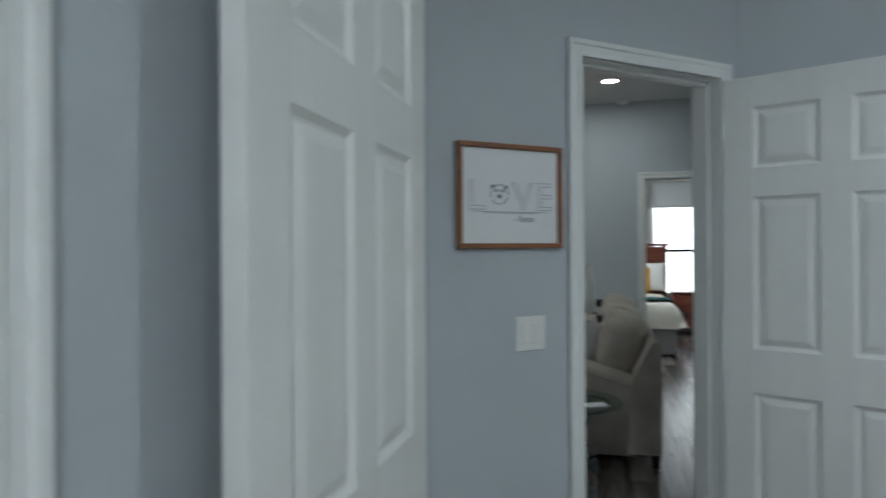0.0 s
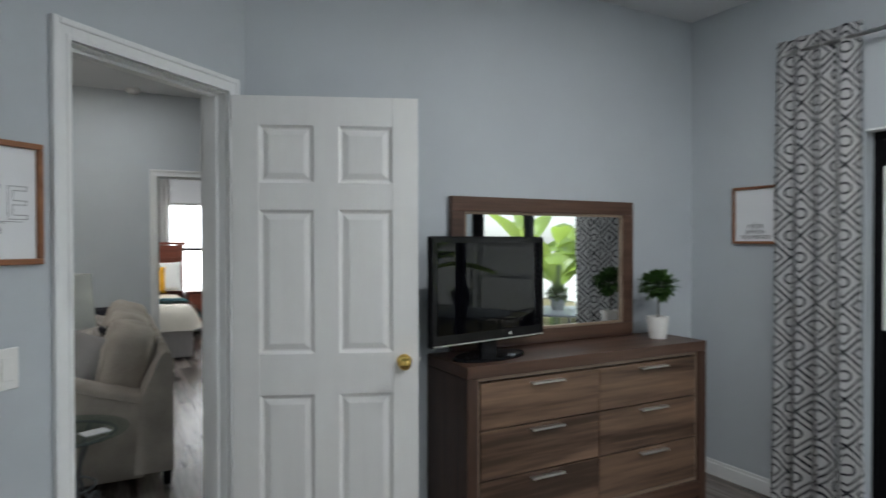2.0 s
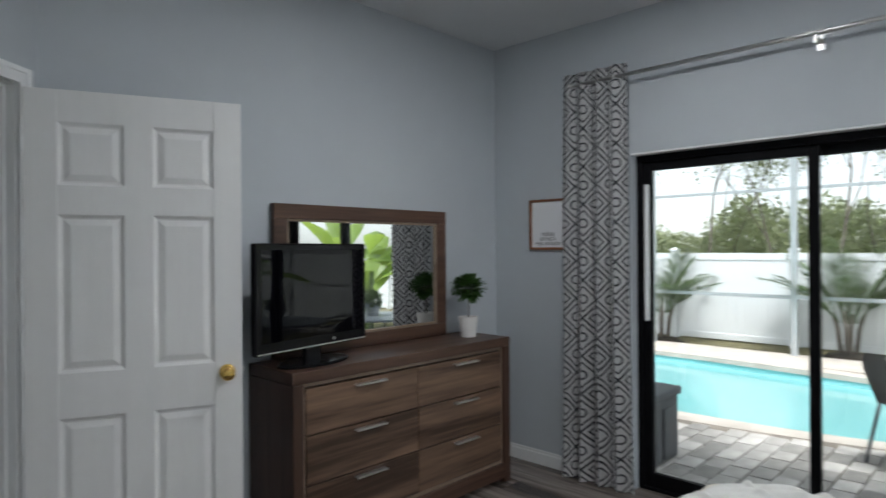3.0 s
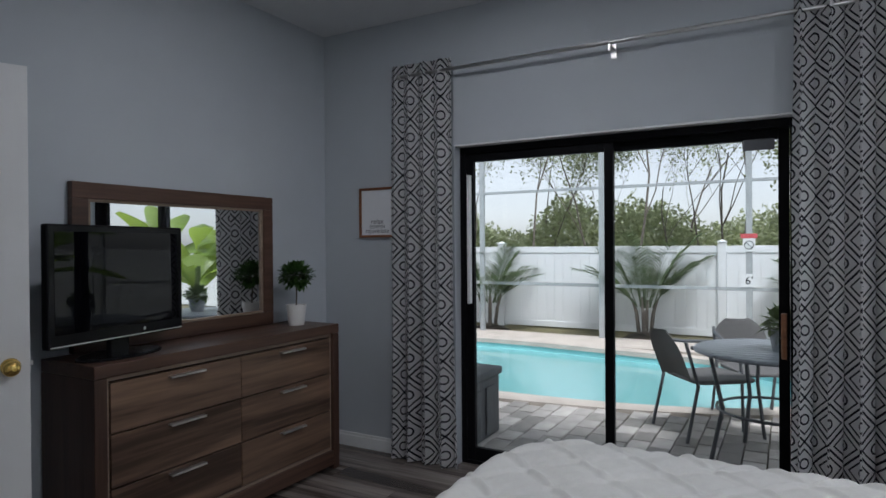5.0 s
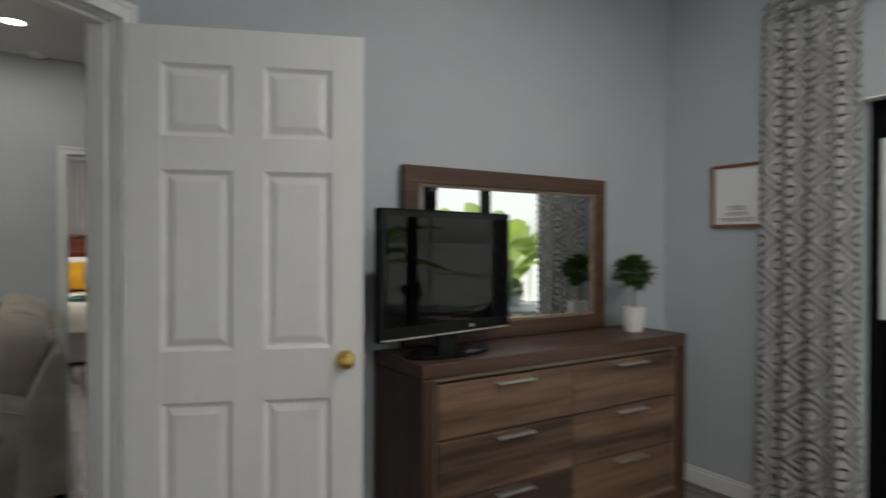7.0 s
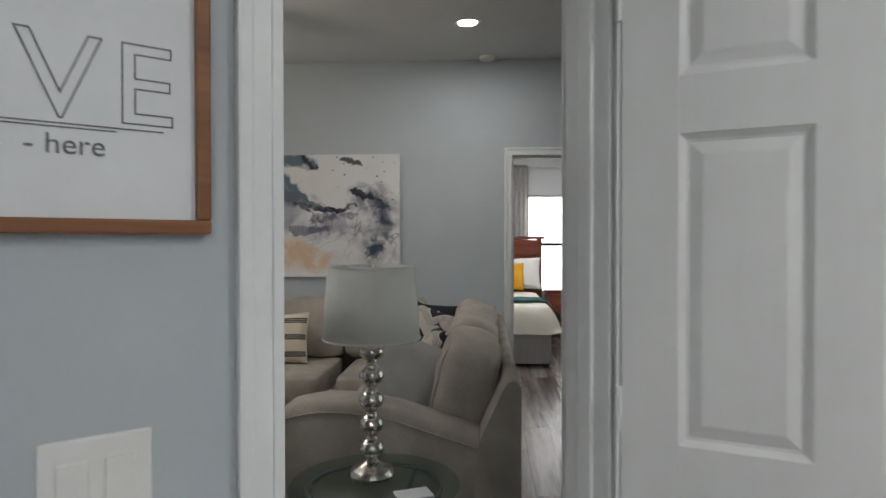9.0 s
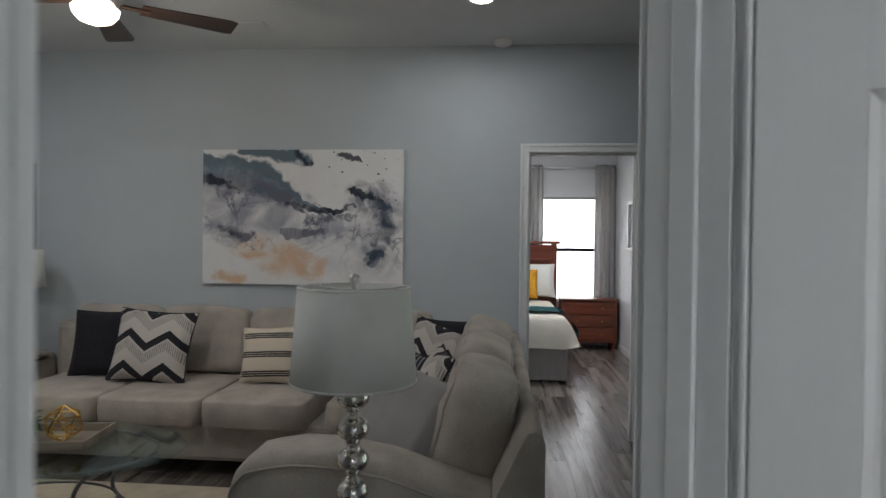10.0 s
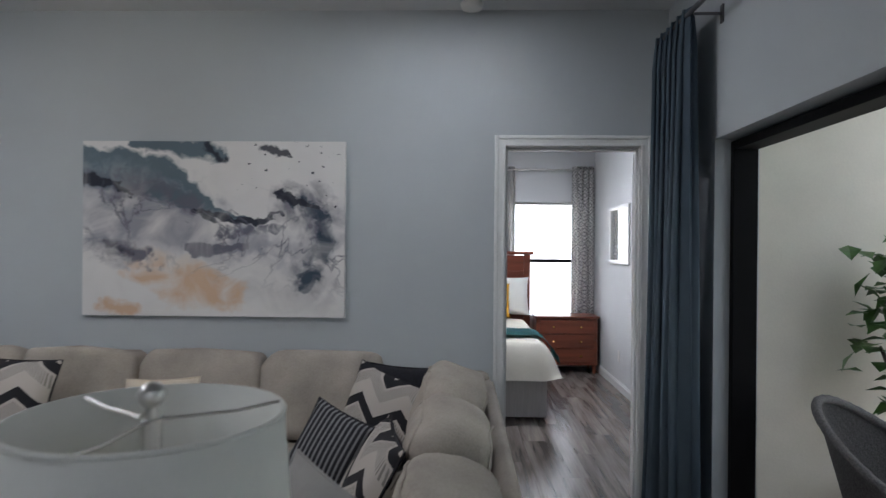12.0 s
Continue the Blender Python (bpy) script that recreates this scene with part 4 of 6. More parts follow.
def sofa():
    ob = thing("sectional_sofa", "grey-beige upholstered corner sofa with loose cushions", "sofa")
    y1 = YF - 0.02
    bm = B()
    span(bm, -2.95, 5.28, 0.10, 0.39, y1 - 0.02, 0.33, 0.03)
    part("base", bm, SOFA, ob)
    bm = B()
    span(bm, -0.52, 3.86, 0.10, 0.39, 5.27, 0.33, 0.03)
    part("base", bm, SOFA, ob)
    bm = B()
    span(bm, -2.95, y1 - 0.2, 0.30, 0.395, y1, 0.80, 0.05)
    part("back_rest", bm, SOFA, ob)
    bm = B()
    prof = [(0.20, 0.12), (0.235, 0.55), (0.335, 0.765), (0.352, 0.795), (0.378, 0.803), (0.398, 0.79), (0.408, 0.76), (0.405, 0.12)]
    ra = [bm.verts.new((x, 3.785, z)) for x, z in prof]
    rb = [bm.verts.new((x, 5.95, z)) for x, z in prof]
    for i in range(len(prof)):
        k = (i + 1) % len(prof)
        bm.faces.new((ra[i], ra[k], rb[k], rb[i])).smooth = 0 < i < 6
    bm.faces.new(ra)
    bm.faces.new(rb[::-1])
    part("back_rest", bm, SOFA, ob)
    # rolled arms, low at the back and rising to a rounded front
    rise = ((0, 0.56), (0.2, 0.615), (0.4, 0.672), (0.6, 0.70), (0.75, 0.702), (0.86, 0.685), (0.93, 0.668), (0.975, 0.62), (1.0, 0.54))
    for nm, m in (("arm", pose(0.25, 3.80, 0)), ("arm", pose(-2.98, 6.1, 0, 0, 0, 90))):
        bm = B()
        secs, seam = [], []
        for i in range(41):
            t = i / 40
            for (ta, za), (tb, zb) in zip(rise, rise[1:]):
                if ta <= t <= tb:
                    f = (t - ta) / (tb - ta)
                    top = za + (zb - za) * f
            x = -0.90 * t
            secs.append([bm.verts.new((x, y, z)) for y, z in ((0.0, 0.10), (0.0, top - 0.05), (0.012, top - 0.015), (0.04, top), (0.20, top), (0.235, top - 0.02), (0.25, top - 0.07), (0.25, 0.10))])
            seam.append((x, -0.001, top - 0.045))
        for a, b in zip(secs, secs[1:]):
            for i in range(8):
                bm.faces.new((a[i], a[(i + 1) % 8], b[(i + 1) % 8], b[i])).smooth = True
        bm.faces.new(secs[0])
        bm.faces.new(secs[-1][::-1])
        o = part(nm, bm, SOFA, ob)
        o.matrix_basis = m
        bm = B()
        tube(bm, seam + [(-0.90, -0.001, 0.11)], 0.005, 6)
        o = part("piping", bm, SOFA, ob)
        o.matrix_basis = m
    for i, x in enumerate((-2.39, -1.76, -1.13)):
        bm = B()
        cushion(bm, 0.622, 0.80, 0.17, 0.2, pose(x, 5.57, 0.405), seed=i)
        part("seat_cushion", bm, SOFA, ob)
    bm = B()
    cushion(bm, 1.0, 0.80, 0.17, 0.2, pose(-0.22, 5.57, 0.405), seed=7)
    part("seat_cushion", bm, SOFA, ob)
    for i, y in enumerate((4.38, 4.90)):
        bm = B()
        cushion(bm, 0.82, 0.56, 0.17, 0.22, pose(-0.1, y, 0.405), seed=i + 3)
        part("seat_cushion", bm, SOFA, ob)
    for i, x in enumerate((-2.40, -1.76, -1.12, -0.48)):
        bm = B()
        cushion(bm, 0.632, 0.46, 0.24, 0.32, pose(x, 5.98, 0.70, 76), seed=i + 9, crumple=0.02)
        part("back_cushion", bm, SOFA, ob)
    for i, (y, z) in enumerate(((4.27, 0.712), (4.84, 0.725), (5.40, 0.745))):
        bm = B()
        at = pose(0.165, y, z, 74, 0, -90)
        cushion(bm, 0.55, 0.45, 0.29, 0.56, at, seed=i + 19, crumple=0.022)
        for q in (-0.42, 0.42):
            k = (1 - abs(2 * q) ** (2 / 0.56)) ** 0.28
            loop = [Vector((math.copysign(abs(math.cos(2 * math.pi * u / 48)) ** 0.56, math.cos(2 * math.pi * u / 48)) * 0.275 * k, math.copysign(abs(math.sin(2 * math.pi * u / 48)) ** 0.56, math.sin(2 * math.pi * u / 48)) * 0.225 * k, q * 0.29)) for u in range(49)]
            tube(bm, [at @ (p + Vector(noise.noise_vector(p * 9 + Vector((i + 19, i + 19, 0)))) * 0.022) for p in loop], 0.0055, 6)
        part("back_cushion", bm, SOFA, ob, "plump loose back cushion")
    for x, y in ((-2.85, 5.35), (0.38, 3.92), (-0.45, 3.92), (0.38, 6.1), (-2.85, 6.1)):
        bm = B()
        turned(bm, [(0.022, 0), (0.03, 0.1)], 10, (x, y, 0))
        part("foot", bm, BLACK, ob)
    return ob


sofa()


def throw(label, w, h, t, m, material, seed, rim=None):
    ob = thing("throw_pillow", label, "pillow", m, "sofa pillows")
    bm = B()
    pillow(bm, w, h, t, seed=seed)
    part("cover", bm, material, ob)
    bm = B()
    pts = []
    for k in range(33):
        a = k / 32 * 4
        s, f = int(a) % 4, a - int(a)
        c = [(-1, -1), (1, -1), (1, 1), (-1, 1), (-1, -1)]
        u, v = c[s][0] + (c[s + 1][0] - c[s][0]) * f, c[s][1] + (c[s + 1][1] - c[s][1]) * f
        pts.append((u * w / 2 * (1 - 0.07 * (1 - v * v) * abs(u) ** 3), 0, v * h / 2 * (1 - 0.07 * (1 - u * u) * abs(v) ** 3)))
    tube(bm, pts, 0.005, 6)
    part("piping", bm, rim or material, ob)
    return ob


throw("black knitted throw pillow on the sofa", 0.44, 0.44, 0.15, pose(-2.36, 5.74, 0.70, -14, 0, 6), NAVY, 1)
throw("black and cream zigzag throw pillow with pompom corners", 0.52, 0.47, 0.17, pose(-1.96, 5.62, 0.71, -18, 3, 0), CHEV, 2)
throw("cream throw pillow with thin black stripes", 0.38, 0.36, 0.14, pose(-1.2, 5.66, 0.665, -16, -4, -6), STRIPE, 3)
throw("black knitted throw pillow on the sofa", 0.44, 0.42, 0.14, pose(-0.07, 5.74, 0.70, -14, 0, -20), NAVY, 4)
throw("black and cream zigzag throw pillow with pompom corners", 0.44, 0.42, 0.15, pose(-0.13, 5.58, 0.69, -18, 14, -30), CHEV, 5)
throw("dark finely striped throw pillow on the sofa", 0.30, 0.30, 0.12, pose(-0.30, 5.28, 0.66, -24, 20, -20), graphic("dark_stripe", lambda op, u, v: op("LESS_THAN", op("FRACT", op("MULTIPLY", u, 14.0)), 0.6), ((0.25, 0.25, 0.26), (0.02, 0.02, 0.025))), 6)
throw("black and cream zigzag throw pillow with pompom corners", 0.42, 0.40, 0.14, pose(-0.07, 4.76, 0.70, -28, 0, -78), CHEV, 7)
throw("light grey piped throw pillow on the sofa", 0.46, 0.42, 0.16, pose(-0.13, 4.24, 0.70, -26, 10, -42), PILLOWG, 8)

tl = thing("table_lamp", "table lamp with a white drum shade and stacked silver balls", "lamp", pose(-0.152, 3.52, 0.512))
bm = B()
turned(bm, [(0.085, 0), (0.085, 0.012), (0.07, 0.03), (0.035, 0.045), (0.018, 0.06)], 32)
part("foot", bm, MERCURY, tl, smooth=True)
for k in range(5):
    bm = B()
    r, z = 0.046, 0.10 + k * 0.088
    turned(bm, [(0.02, z - 0.04)] + [(max(0.02, r * math.cos(a)), z + 0.036 * math.sin(a)) for a in [(-1.2 + 0.2 * q) for q in range(13)]] + [(0.02, z + 0.04)], 28)
    part("ball", bm, MERCURY, tl, "silvered glass ball", True)
bm = B()
turned(bm, [(0.012, 0.45), (0.012, 0.755), (0.008, 0.76)], 12)
part("stem", bm, CHROME, tl)
bm = B()
seg = 48
prof = [(0.177, 0.498), (0.158, 0.764), (0.1555, 0.764), (0.1745, 0.498)]
rings = [[bm.verts.new((r * math.cos(2 * math.pi * k / seg), r * math.sin(2 * math.pi * k / seg), z)) for k in range(seg)] for r, z in prof]
for i in range(4):
    a, b = rings[i], rings[(i + 1) % 4]
    for k in range(seg):
        bm.faces.new((a[k], a[(k + 1) % seg], b[(k + 1) % seg], b[k])).smooth = i in (0, 2)
sh = part("shade", bm, SHADE, tl, "white fabric drum shade")
for r, z in ((0.1772, 0.502), (0.1585, 0.760)):
    bm = B()
    tube(bm, [((r) * math.cos(2 * math.pi * k / 40), r * math.sin(2 * math.pi * k / 40), z) for k in range(41)], 0.002, 6)
    part("rim", bm, SHADE, sh)
bm = B()
for k in range(3):
    a = 0.5 + k * 2.094
    tube(bm, [(0, 0, 0.754), (0.10 * math.cos(a), 0.10 * math.sin(a), 0.754), (0.156 * math.cos(a), 0.156 * math.sin(a), 0.761)], 0.0025, 6)
part("spider", bm, CHROME, tl)
bm = B()
turned(bm, [(0.006, 0.754), (0.013, 0.760), (0.008, 0.768), (0.014, 0.776), (0.017, 0.787), (0.010, 0.799), (0, 0.802)], 20)
part("finial", bm, CHROME, tl, smooth=True)


def scroll_table(name, label, m, rx, ry, h, legs):
    ob = thing(name, label, "table", m)
    bm = B()
    turned(bm, [(1.0, h - 0.010), (1.008, h - 0.005), (1.0, h), (0, h)], 64)
    bmesh.ops.scale(bm, vec=(rx, ry, 1), verts=bm.verts)
    part("glass_top", bm, TABLEGLASS, ob, "clear glass top")
    bm = B()
    tube(bm, [(rx * 0.8 * math.cos(2 * math.pi * k / 40), ry * 0.8 * math.sin(2 * math.pi * k / 40), h - 0.02) for k in range(41)], 0.008, 8)
    part("ring", bm, STEEL, ob)
    for k in range(legs):
        a = 2 * math.pi * (k + 0.5) / legs
        ca, sa = math.cos(a), math.sin(a)
        bm = B()
        pts = []
        for q in range(25):
            t = q / 24
            r = 0.82 - 0.35 * math.sin(t * math.pi) + 0.06 * t
            pts.append((rx * r * ca, ry * r * sa, (h - 0.02) * (1 - t) + 0.03 * t))
        cx, cz = pts[-1], 0.0
        for q in range(1, 15):
            u = q / 14 * 5.2
            rr = 0.055 * (1 - q / 22)
            pts.append((cx[0] + ca * rr * math.sin(u), cx[1] + sa * rr * math.sin(u), 0.065 - rr * math.cos(u)))
        tube(bm, pts, 0.009, 8)
        part("scroll_leg", bm, STEEL, ob)
    bm = B()
    tube(bm, [(rx * 0.5 * math.cos(2 * math.pi * k / 30), ry * 0.5 * math.sin(2 * math.pi * k / 30), h * 0.45) for k in range(31)], 0.006, 8)
    part("stretcher", bm, STEEL, ob)
    return ob


scroll_table("side_table", "round glass side table on scrolled dark metal legs", pose(-0.13, 3.46, 0), 0.30, 0.30, 0.508, 3)
scroll_table("coffee_table", "oval glass coffee table on scrolled dark metal legs", pose(-1.78, 4.45, 0.012), 0.62, 0.40, 0.44, 4)
# Pale flat piece that makes a small white edge on the table.
bk = thing("booklet", "thin pale flat piece lying on the side table", "booklet", pose(0.02, 3.36, 0.508, 0, 0, 25))
bm = B()
span(bm, -0.06, -0.04, 0, 0.06, 0.04, 0.006, 0.001)
part("pale_piece", bm, PAPER, bk)
tr = thing("tray", "pale wooden tray on the coffee table", "tray", pose(-1.80, 4.5, 0.452, 0, 0, 8))
bm = B()
span(bm, -0.22, -0.15, 0, 0.22, 0.15, 0.012)
for a in ((-0.22, -0.15, 0, -0.208, 0.15, 0.05), (0.208, -0.15, 0, 0.22, 0.15, 0.05), (-0.208, -0.15, 0, 0.208, -0.138, 0.05), (-0.208, 0.138, 0, 0.208, 0.15, 0.05)):
    span(bm, *a, bev=0.002)
part("body", bm, wood("driftwood", (0.16, 0.13, 0.10), (0.34, 0.29, 0.23), 0), tr)
ge = thing("wire_ornament", "gold wire geometric ornament in the tray", "ornament", pose(-1.74, 4.50, 0.465))
tmp = B()
bmesh.ops.create_icosphere(tmp, subdivisions=1, radius=0.085)
for e in tmp.edges:
    bm = B()
    tube(bm, [v.co + Vector((0, 0, 0.078)) for v in e.verts], 0.004, 6)
    part("wire", bm, GOLD, ge)
tmp.free()
potted("succulent", "small green succulent in a white bowl on the tray", pose(-1.93, 4.46, 0.464), 0.06, 0.06, 0.0, 0.07, 90, 0.07, POT, LEAF)
rg = thing("area_rug", "cream area rug under the coffee table", "rug", pose(-1.9, 4.35, 0.0))
bm = B()
span(bm, -1.4, -0.85, 0.0, 1.25, 0.80, 0.012, 0.004)
part("pile", bm, RUG, rg)

# canvas
ART = bpy.data.materials.new("abstract_painting")
ART.use_nodes = True
an, al = ART.node_tree.nodes, ART.node_tree.links


def amath(kind, *ins):
    x = an.new("ShaderNodeMath")
    x.operation = kind
    x.use_clamp = kind == "MULTIPLY_ADD"
    for k, s in enumerate(ins):
        if isinstance(s, (int, float)):
            x.inputs[k].default_value = s
        else:
            al.new(s, x.inputs[k])
    return x.outputs[0]


atc, asp = an.new("ShaderNodeTexCoord"), an.new("ShaderNodeSeparateXYZ")
al.new(atc.outputs["Generated"], asp.inputs[0])
AU, AV = asp.outputs[0], asp.outputs[2]


def anoise(scale, distort, detail=8, seedz=0.0, stretch=(1.5, 1, 1)):
    mp, nz = an.new("ShaderNodeMapping"), an.new("ShaderNodeTexNoise")
    mp.inputs["Location"].default_value, mp.inputs["Scale"].default_value = (seedz, seedz, seedz), stretch
    mp.inputs["Rotation"].default_value = (0, radians(28), 0)
    al.new(atc.outputs["Generated"], mp.inputs["Vector"])
    al.new(mp.outputs[0], nz.inputs["Vector"])
    nz.inputs["Scale"].default_value, nz.inputs["Distortion"].default_value, nz.inputs["Detail"].default_value = scale, distort, detail
    return nz.outputs["Fac"]


def amix(fac, base, color):
    mx = an.new("ShaderNodeMix")
    mx.data_type = "RGBA"
    al.new(fac, mx.inputs[0])
    if isinstance(base, tuple):
        mx.inputs[6].default_value = (*base, 1)
    else:
        al.new(base, mx.inputs[6])
    mx.inputs[7].default_value = (*color, 1)
    return mx.outputs[2]


def warped(amount, fine, seedz):
    """Canvas coordinates pushed about by a broad and a fine noise, so that strokes bleed like thinned paint."""
    out = []
    for axis, sd in ((AU, seedz), (AV, seedz + 7.3)):
        w = amath("MULTIPLY", amath("SUBTRACT", anoise(3.0, 0.8, 5, sd), 0.5), amount)
        f = amath("MULTIPLY", amath("SUBTRACT", anoise(14.0, 0.6, 6, sd + 3.1), 0.5), fine)
        out.append(amath("ADD", axis, amath("ADD", w, f)))
    return out


def stroke(base, pts, width, soft, color, strength, uv, grain=None):
    """A brush stroke along points of (across, up, width factor)."""
    best = None
    for (x0, y0, w0), (x1, y1, w1) in zip(pts, pts[1:]):
        dx, dy = x1 - x0, (y1 - y0) * 0.66
        px, py = amath("SUBTRACT", uv[0], x0), amath("MULTIPLY", amath("SUBTRACT", uv[1], y0), 0.66)
        t = amath("ADD", amath("MULTIPLY", px, dx / (dx * dx + dy * dy)), amath("MULTIPLY", py, dy / (dx * dx + dy * dy)))
        t = amath("MAXIMUM", amath("MINIMUM", t, 1.0), 0.0)
        ex, ey = amath("SUBTRACT", px, amath("MULTIPLY", t, dx)), amath("SUBTRACT", py, amath("MULTIPLY", t, dy))
        d = amath("SQRT", amath("ADD", amath("MULTIPLY", ex, ex), amath("MULTIPLY", ey, ey)))
        d = amath("DIVIDE", d, amath("ADD", amath("MULTIPLY", t, width * (w1 - w0)), width * w0))
        best = d if best is None else amath("MINIMUM", best, d)
    fac = amath("MULTIPLY_ADD", best, -1.0 / soft, 1.0 / soft)
    if grain is not None:
        fac = amath("MULTIPLY", fac, amath("MULTIPLY_ADD", grain, 4.0, -1.2))
    return amix(amath("MULTIPLY", fac, strength), base, color)


loose, tight = warped(0.24, 0.13, 2.0), warped(0.11, 0.10, 11.0)
g1, g2, g3 = anoise(5.0, 2.0, 8, 4.0), anoise(10.0, 2.5, 8, 9.0), anoise(3.0, 1.5, 6, 21.0)
TEALINK, NAVYINK, LILAC, SMOKE, PEACH = (0.085, 0.135, 0.175), (0.014, 0.018, 0.036), (0.31, 0.315, 0.375), (0.13, 0.13, 0.175), (0.66, 0.44, 0.28)
col = amix(amath("MULTIPLY_ADD", g3, 1.6, -0.7), (0.76, 0.745, 0.735), (0.66, 0.64, 0.635))
col = stroke(col, ((0.0, 0.66, 1.1), (0.25, 0.60, 1.2), (0.48, 0.50, 0.8), (0.62, 0.42, 0.5)), 0.17, 0.45, LILAC, 0.95, loose, g3)
col = stroke(col, ((0.62, 0.40, 0.7), (0.82, 0.36, 1.0), (0.98, 0.50, 1.0)), 0.10, 0.8, LILAC, 0.75, loose, g1)
col = stroke(col, ((0.50, 0.20, 1.0), (0.92, 0.14, 1.0)), 0.10, 1.0, (0.46, 0.45, 0.47), 0.6, loose, g3)
col = stroke(col, ((0.22, 0.28, 0.8), (0.38, 0.20, 1.1), (0.58, 0.12, 0.8)), 0.09, 0.6, PEACH, 0.9, loose, g3)
col = stroke(col, ((0.09, 0.06, 1.0), (0.19, 0.05, 1.0)), 0.035, 0.7, PEACH, 0.9, tight)
col = stroke(col, ((0.0, 0.84, 1.0), (0.15, 0.83, 1.1), (0.29, 0.79, 1.0), (0.40, 0.69, 0.75), (0.50, 0.59, 0.4), (0.66, 0.545, 0.2)), 0.078, 0.22, TEALINK, 0.95, tight)
col = stroke(col, ((0.02, 0.86, 1.0), (0.20, 0.83, 1.0), (0.36, 0.74, 0.6)), 0.05, 0.9, (0.25, 0.31, 0.35), 0.7, loose, g2)
col = stroke(col, ((0.05, 0.78, 1.0), (0.28, 0.74, 1.0), (0.42, 0.62, 0.8)), 0.065, 0.7, SMOKE, 0.85, loose, g1)
col = stroke(col, ((0.0, 0.765, 1.0), (0.10, 0.76, 0.7), (0.20, 0.70, 0.3)), 0.026, 0.3, NAVYINK, 0.95, tight)
col = stroke(col, ((0.20, 0.99, 0.7), (0.38, 0.965, 1.0), (0.53, 0.95, 1.0)), 0.042, 0.5, TEALINK, 0.95, tight)
col = stroke(col, ((0.49, 0.97, 1.0), (0.53, 0.92, 0.8)), 0.026, 0.6, NAVYINK, 0.9, tight)
col = stroke(col, ((0.69, 0.95, 0.8), (0.74, 0.93, 1.0), (0.80, 0.91, 0.3)), 0.020, 0.5, NAVYINK, 0.9, tight)
col = stroke(col, ((0.42, 0.60, 0.6), (0.54, 0.555, 1.0), (0.68, 0.545, 1.0), (0.75, 0.58, 0.5)), 0.018, 0.3, NAVYINK, 0.95, tight)
col = stroke(col, ((0.52, 0.46, 0.7), (0.64, 0.49, 1.0), (0.78, 0.50, 0.6)), 0.026, 0.4, SMOKE, 0.95, tight, g2)
col = stroke(col, ((0.42, 0.38, 1.2), (0.50, 0.375, 1.0), (0.61, 0.39, 0.5)), 0.024, 0.35, SMOKE, 0.9, tight)
col = stroke(col, ((0.06, 0.38, 0.8), (0.14, 0.36, 1.3), (0.24, 0.33, 0.6)), 0.06, 0.6, SMOKE, 0.95, loose, g1)
col = stroke(col, ((0.10, 0.39, 1.0), (0.18, 0.37, 0.8)), 0.022, 0.8, NAVYINK, 0.85, tight, g2)
col = stroke(col, ((0.79, 0.66, 1.0), (0.88, 0.60, 1.3), (0.92, 0.46, 1.2), (0.88, 0.32, 1.0), (0.83, 0.22, 0.8)), 0.085, 0.7, SMOKE, 0.85, loose, g1)
col = stroke(col, ((0.785, 0.69, 0.9), (0.87, 0.635, 0.8), (0.915, 0.55, 0.7), (0.91, 0.42, 1.1), (0.885, 0.32, 1.0), (0.84, 0.20, 0.9)), 0.042, 0.25, (0.03, 0.055, 0.085), 0.98, tight, g1)
col = stroke(col, ((0.765, 0.685, 1.0), (0.84, 0.66, 0.8), (0.90, 0.63, 0.4)), 0.026, 0.3, NAVYINK, 0.95, tight)
# thin dark veins where the washes meet
veins = amath("SUBTRACT", 1.0, amath("MULTIPLY", amath("ABSOLUTE", amath("SUBTRACT", anoise(2.6, 1.0, 6, 31.0), 0.5)), 60.0))
belt = amath("SUBTRACT", 1.0, amath("MULTIPLY", amath("ABSOLUTE", amath("SUBTRACT", amath("ADD", AV, amath("MULTIPLY", AU, 0.25)), 0.62)), 3.2))
col = amix(amath("MULTIPLY", amath("MULTIPLY_ADD", veins, 1.0, 0.0), amath("MULTIPLY_ADD", belt, 1.0, 0.0)), col, SMOKE)
folds = amath("SUBTRACT", 1.0, amath("MULTIPLY", amath("ABSOLUTE", amath("SUBTRACT", anoise(2.2, 1.0, 5, 37.0), 0.52)), 14.0))
col = amix(amath("MULTIPLY", amath("MULTIPLY_ADD", folds, 0.4, 0.0), amath("MULTIPLY_ADD", belt, 1.0, 0.0)), col, (0.70, 0.69, 0.69))
# flung drops of dark paint over the upper right
drops = an.new("ShaderNodeTexVoronoi")
drops.inputs["Scale"].default_value = 26.0
al.new(atc.outputs["Generated"], drops.inputs["Vector"])
zone = amath("MULTIPLY", amath("GREATER_THAN", amath("ADD", AV, amath("MULTIPLY", AU, 0.3)), 0.90), amath("GREATER_THAN", g2, 0.54))
col = amix(amath("MULTIPLY", amath("MULTIPLY", amath("LESS_THAN", drops.outputs["Distance"], 0.17), zone), amath("GREATER_THAN", AU, 0.5)), col, NAVYINK)
al.new(col, an["Principled BSDF"].inputs["Base Color"])
an["Principled BSDF"].inputs["Roughness"].default_value = 0.75
ca = thing("canvas_painting", "large abstract canvas in grey, slate blue and peach washes", "painting", pose(-1.18, YF - 0.002, 1.574))
bm = B()
span(bm, -0.752, -0.035, -0.497, 0.752, 0, 0.497, 0.003)
part("canvas", bm, ART, ca)
for z in (0.45, -0.485):
    bm = B()
    span(bm, -0.74, -0.001, z, 0.74, 0.001, z + 0.035)
    part("stretcher_bar", bm, TEAK, ca)
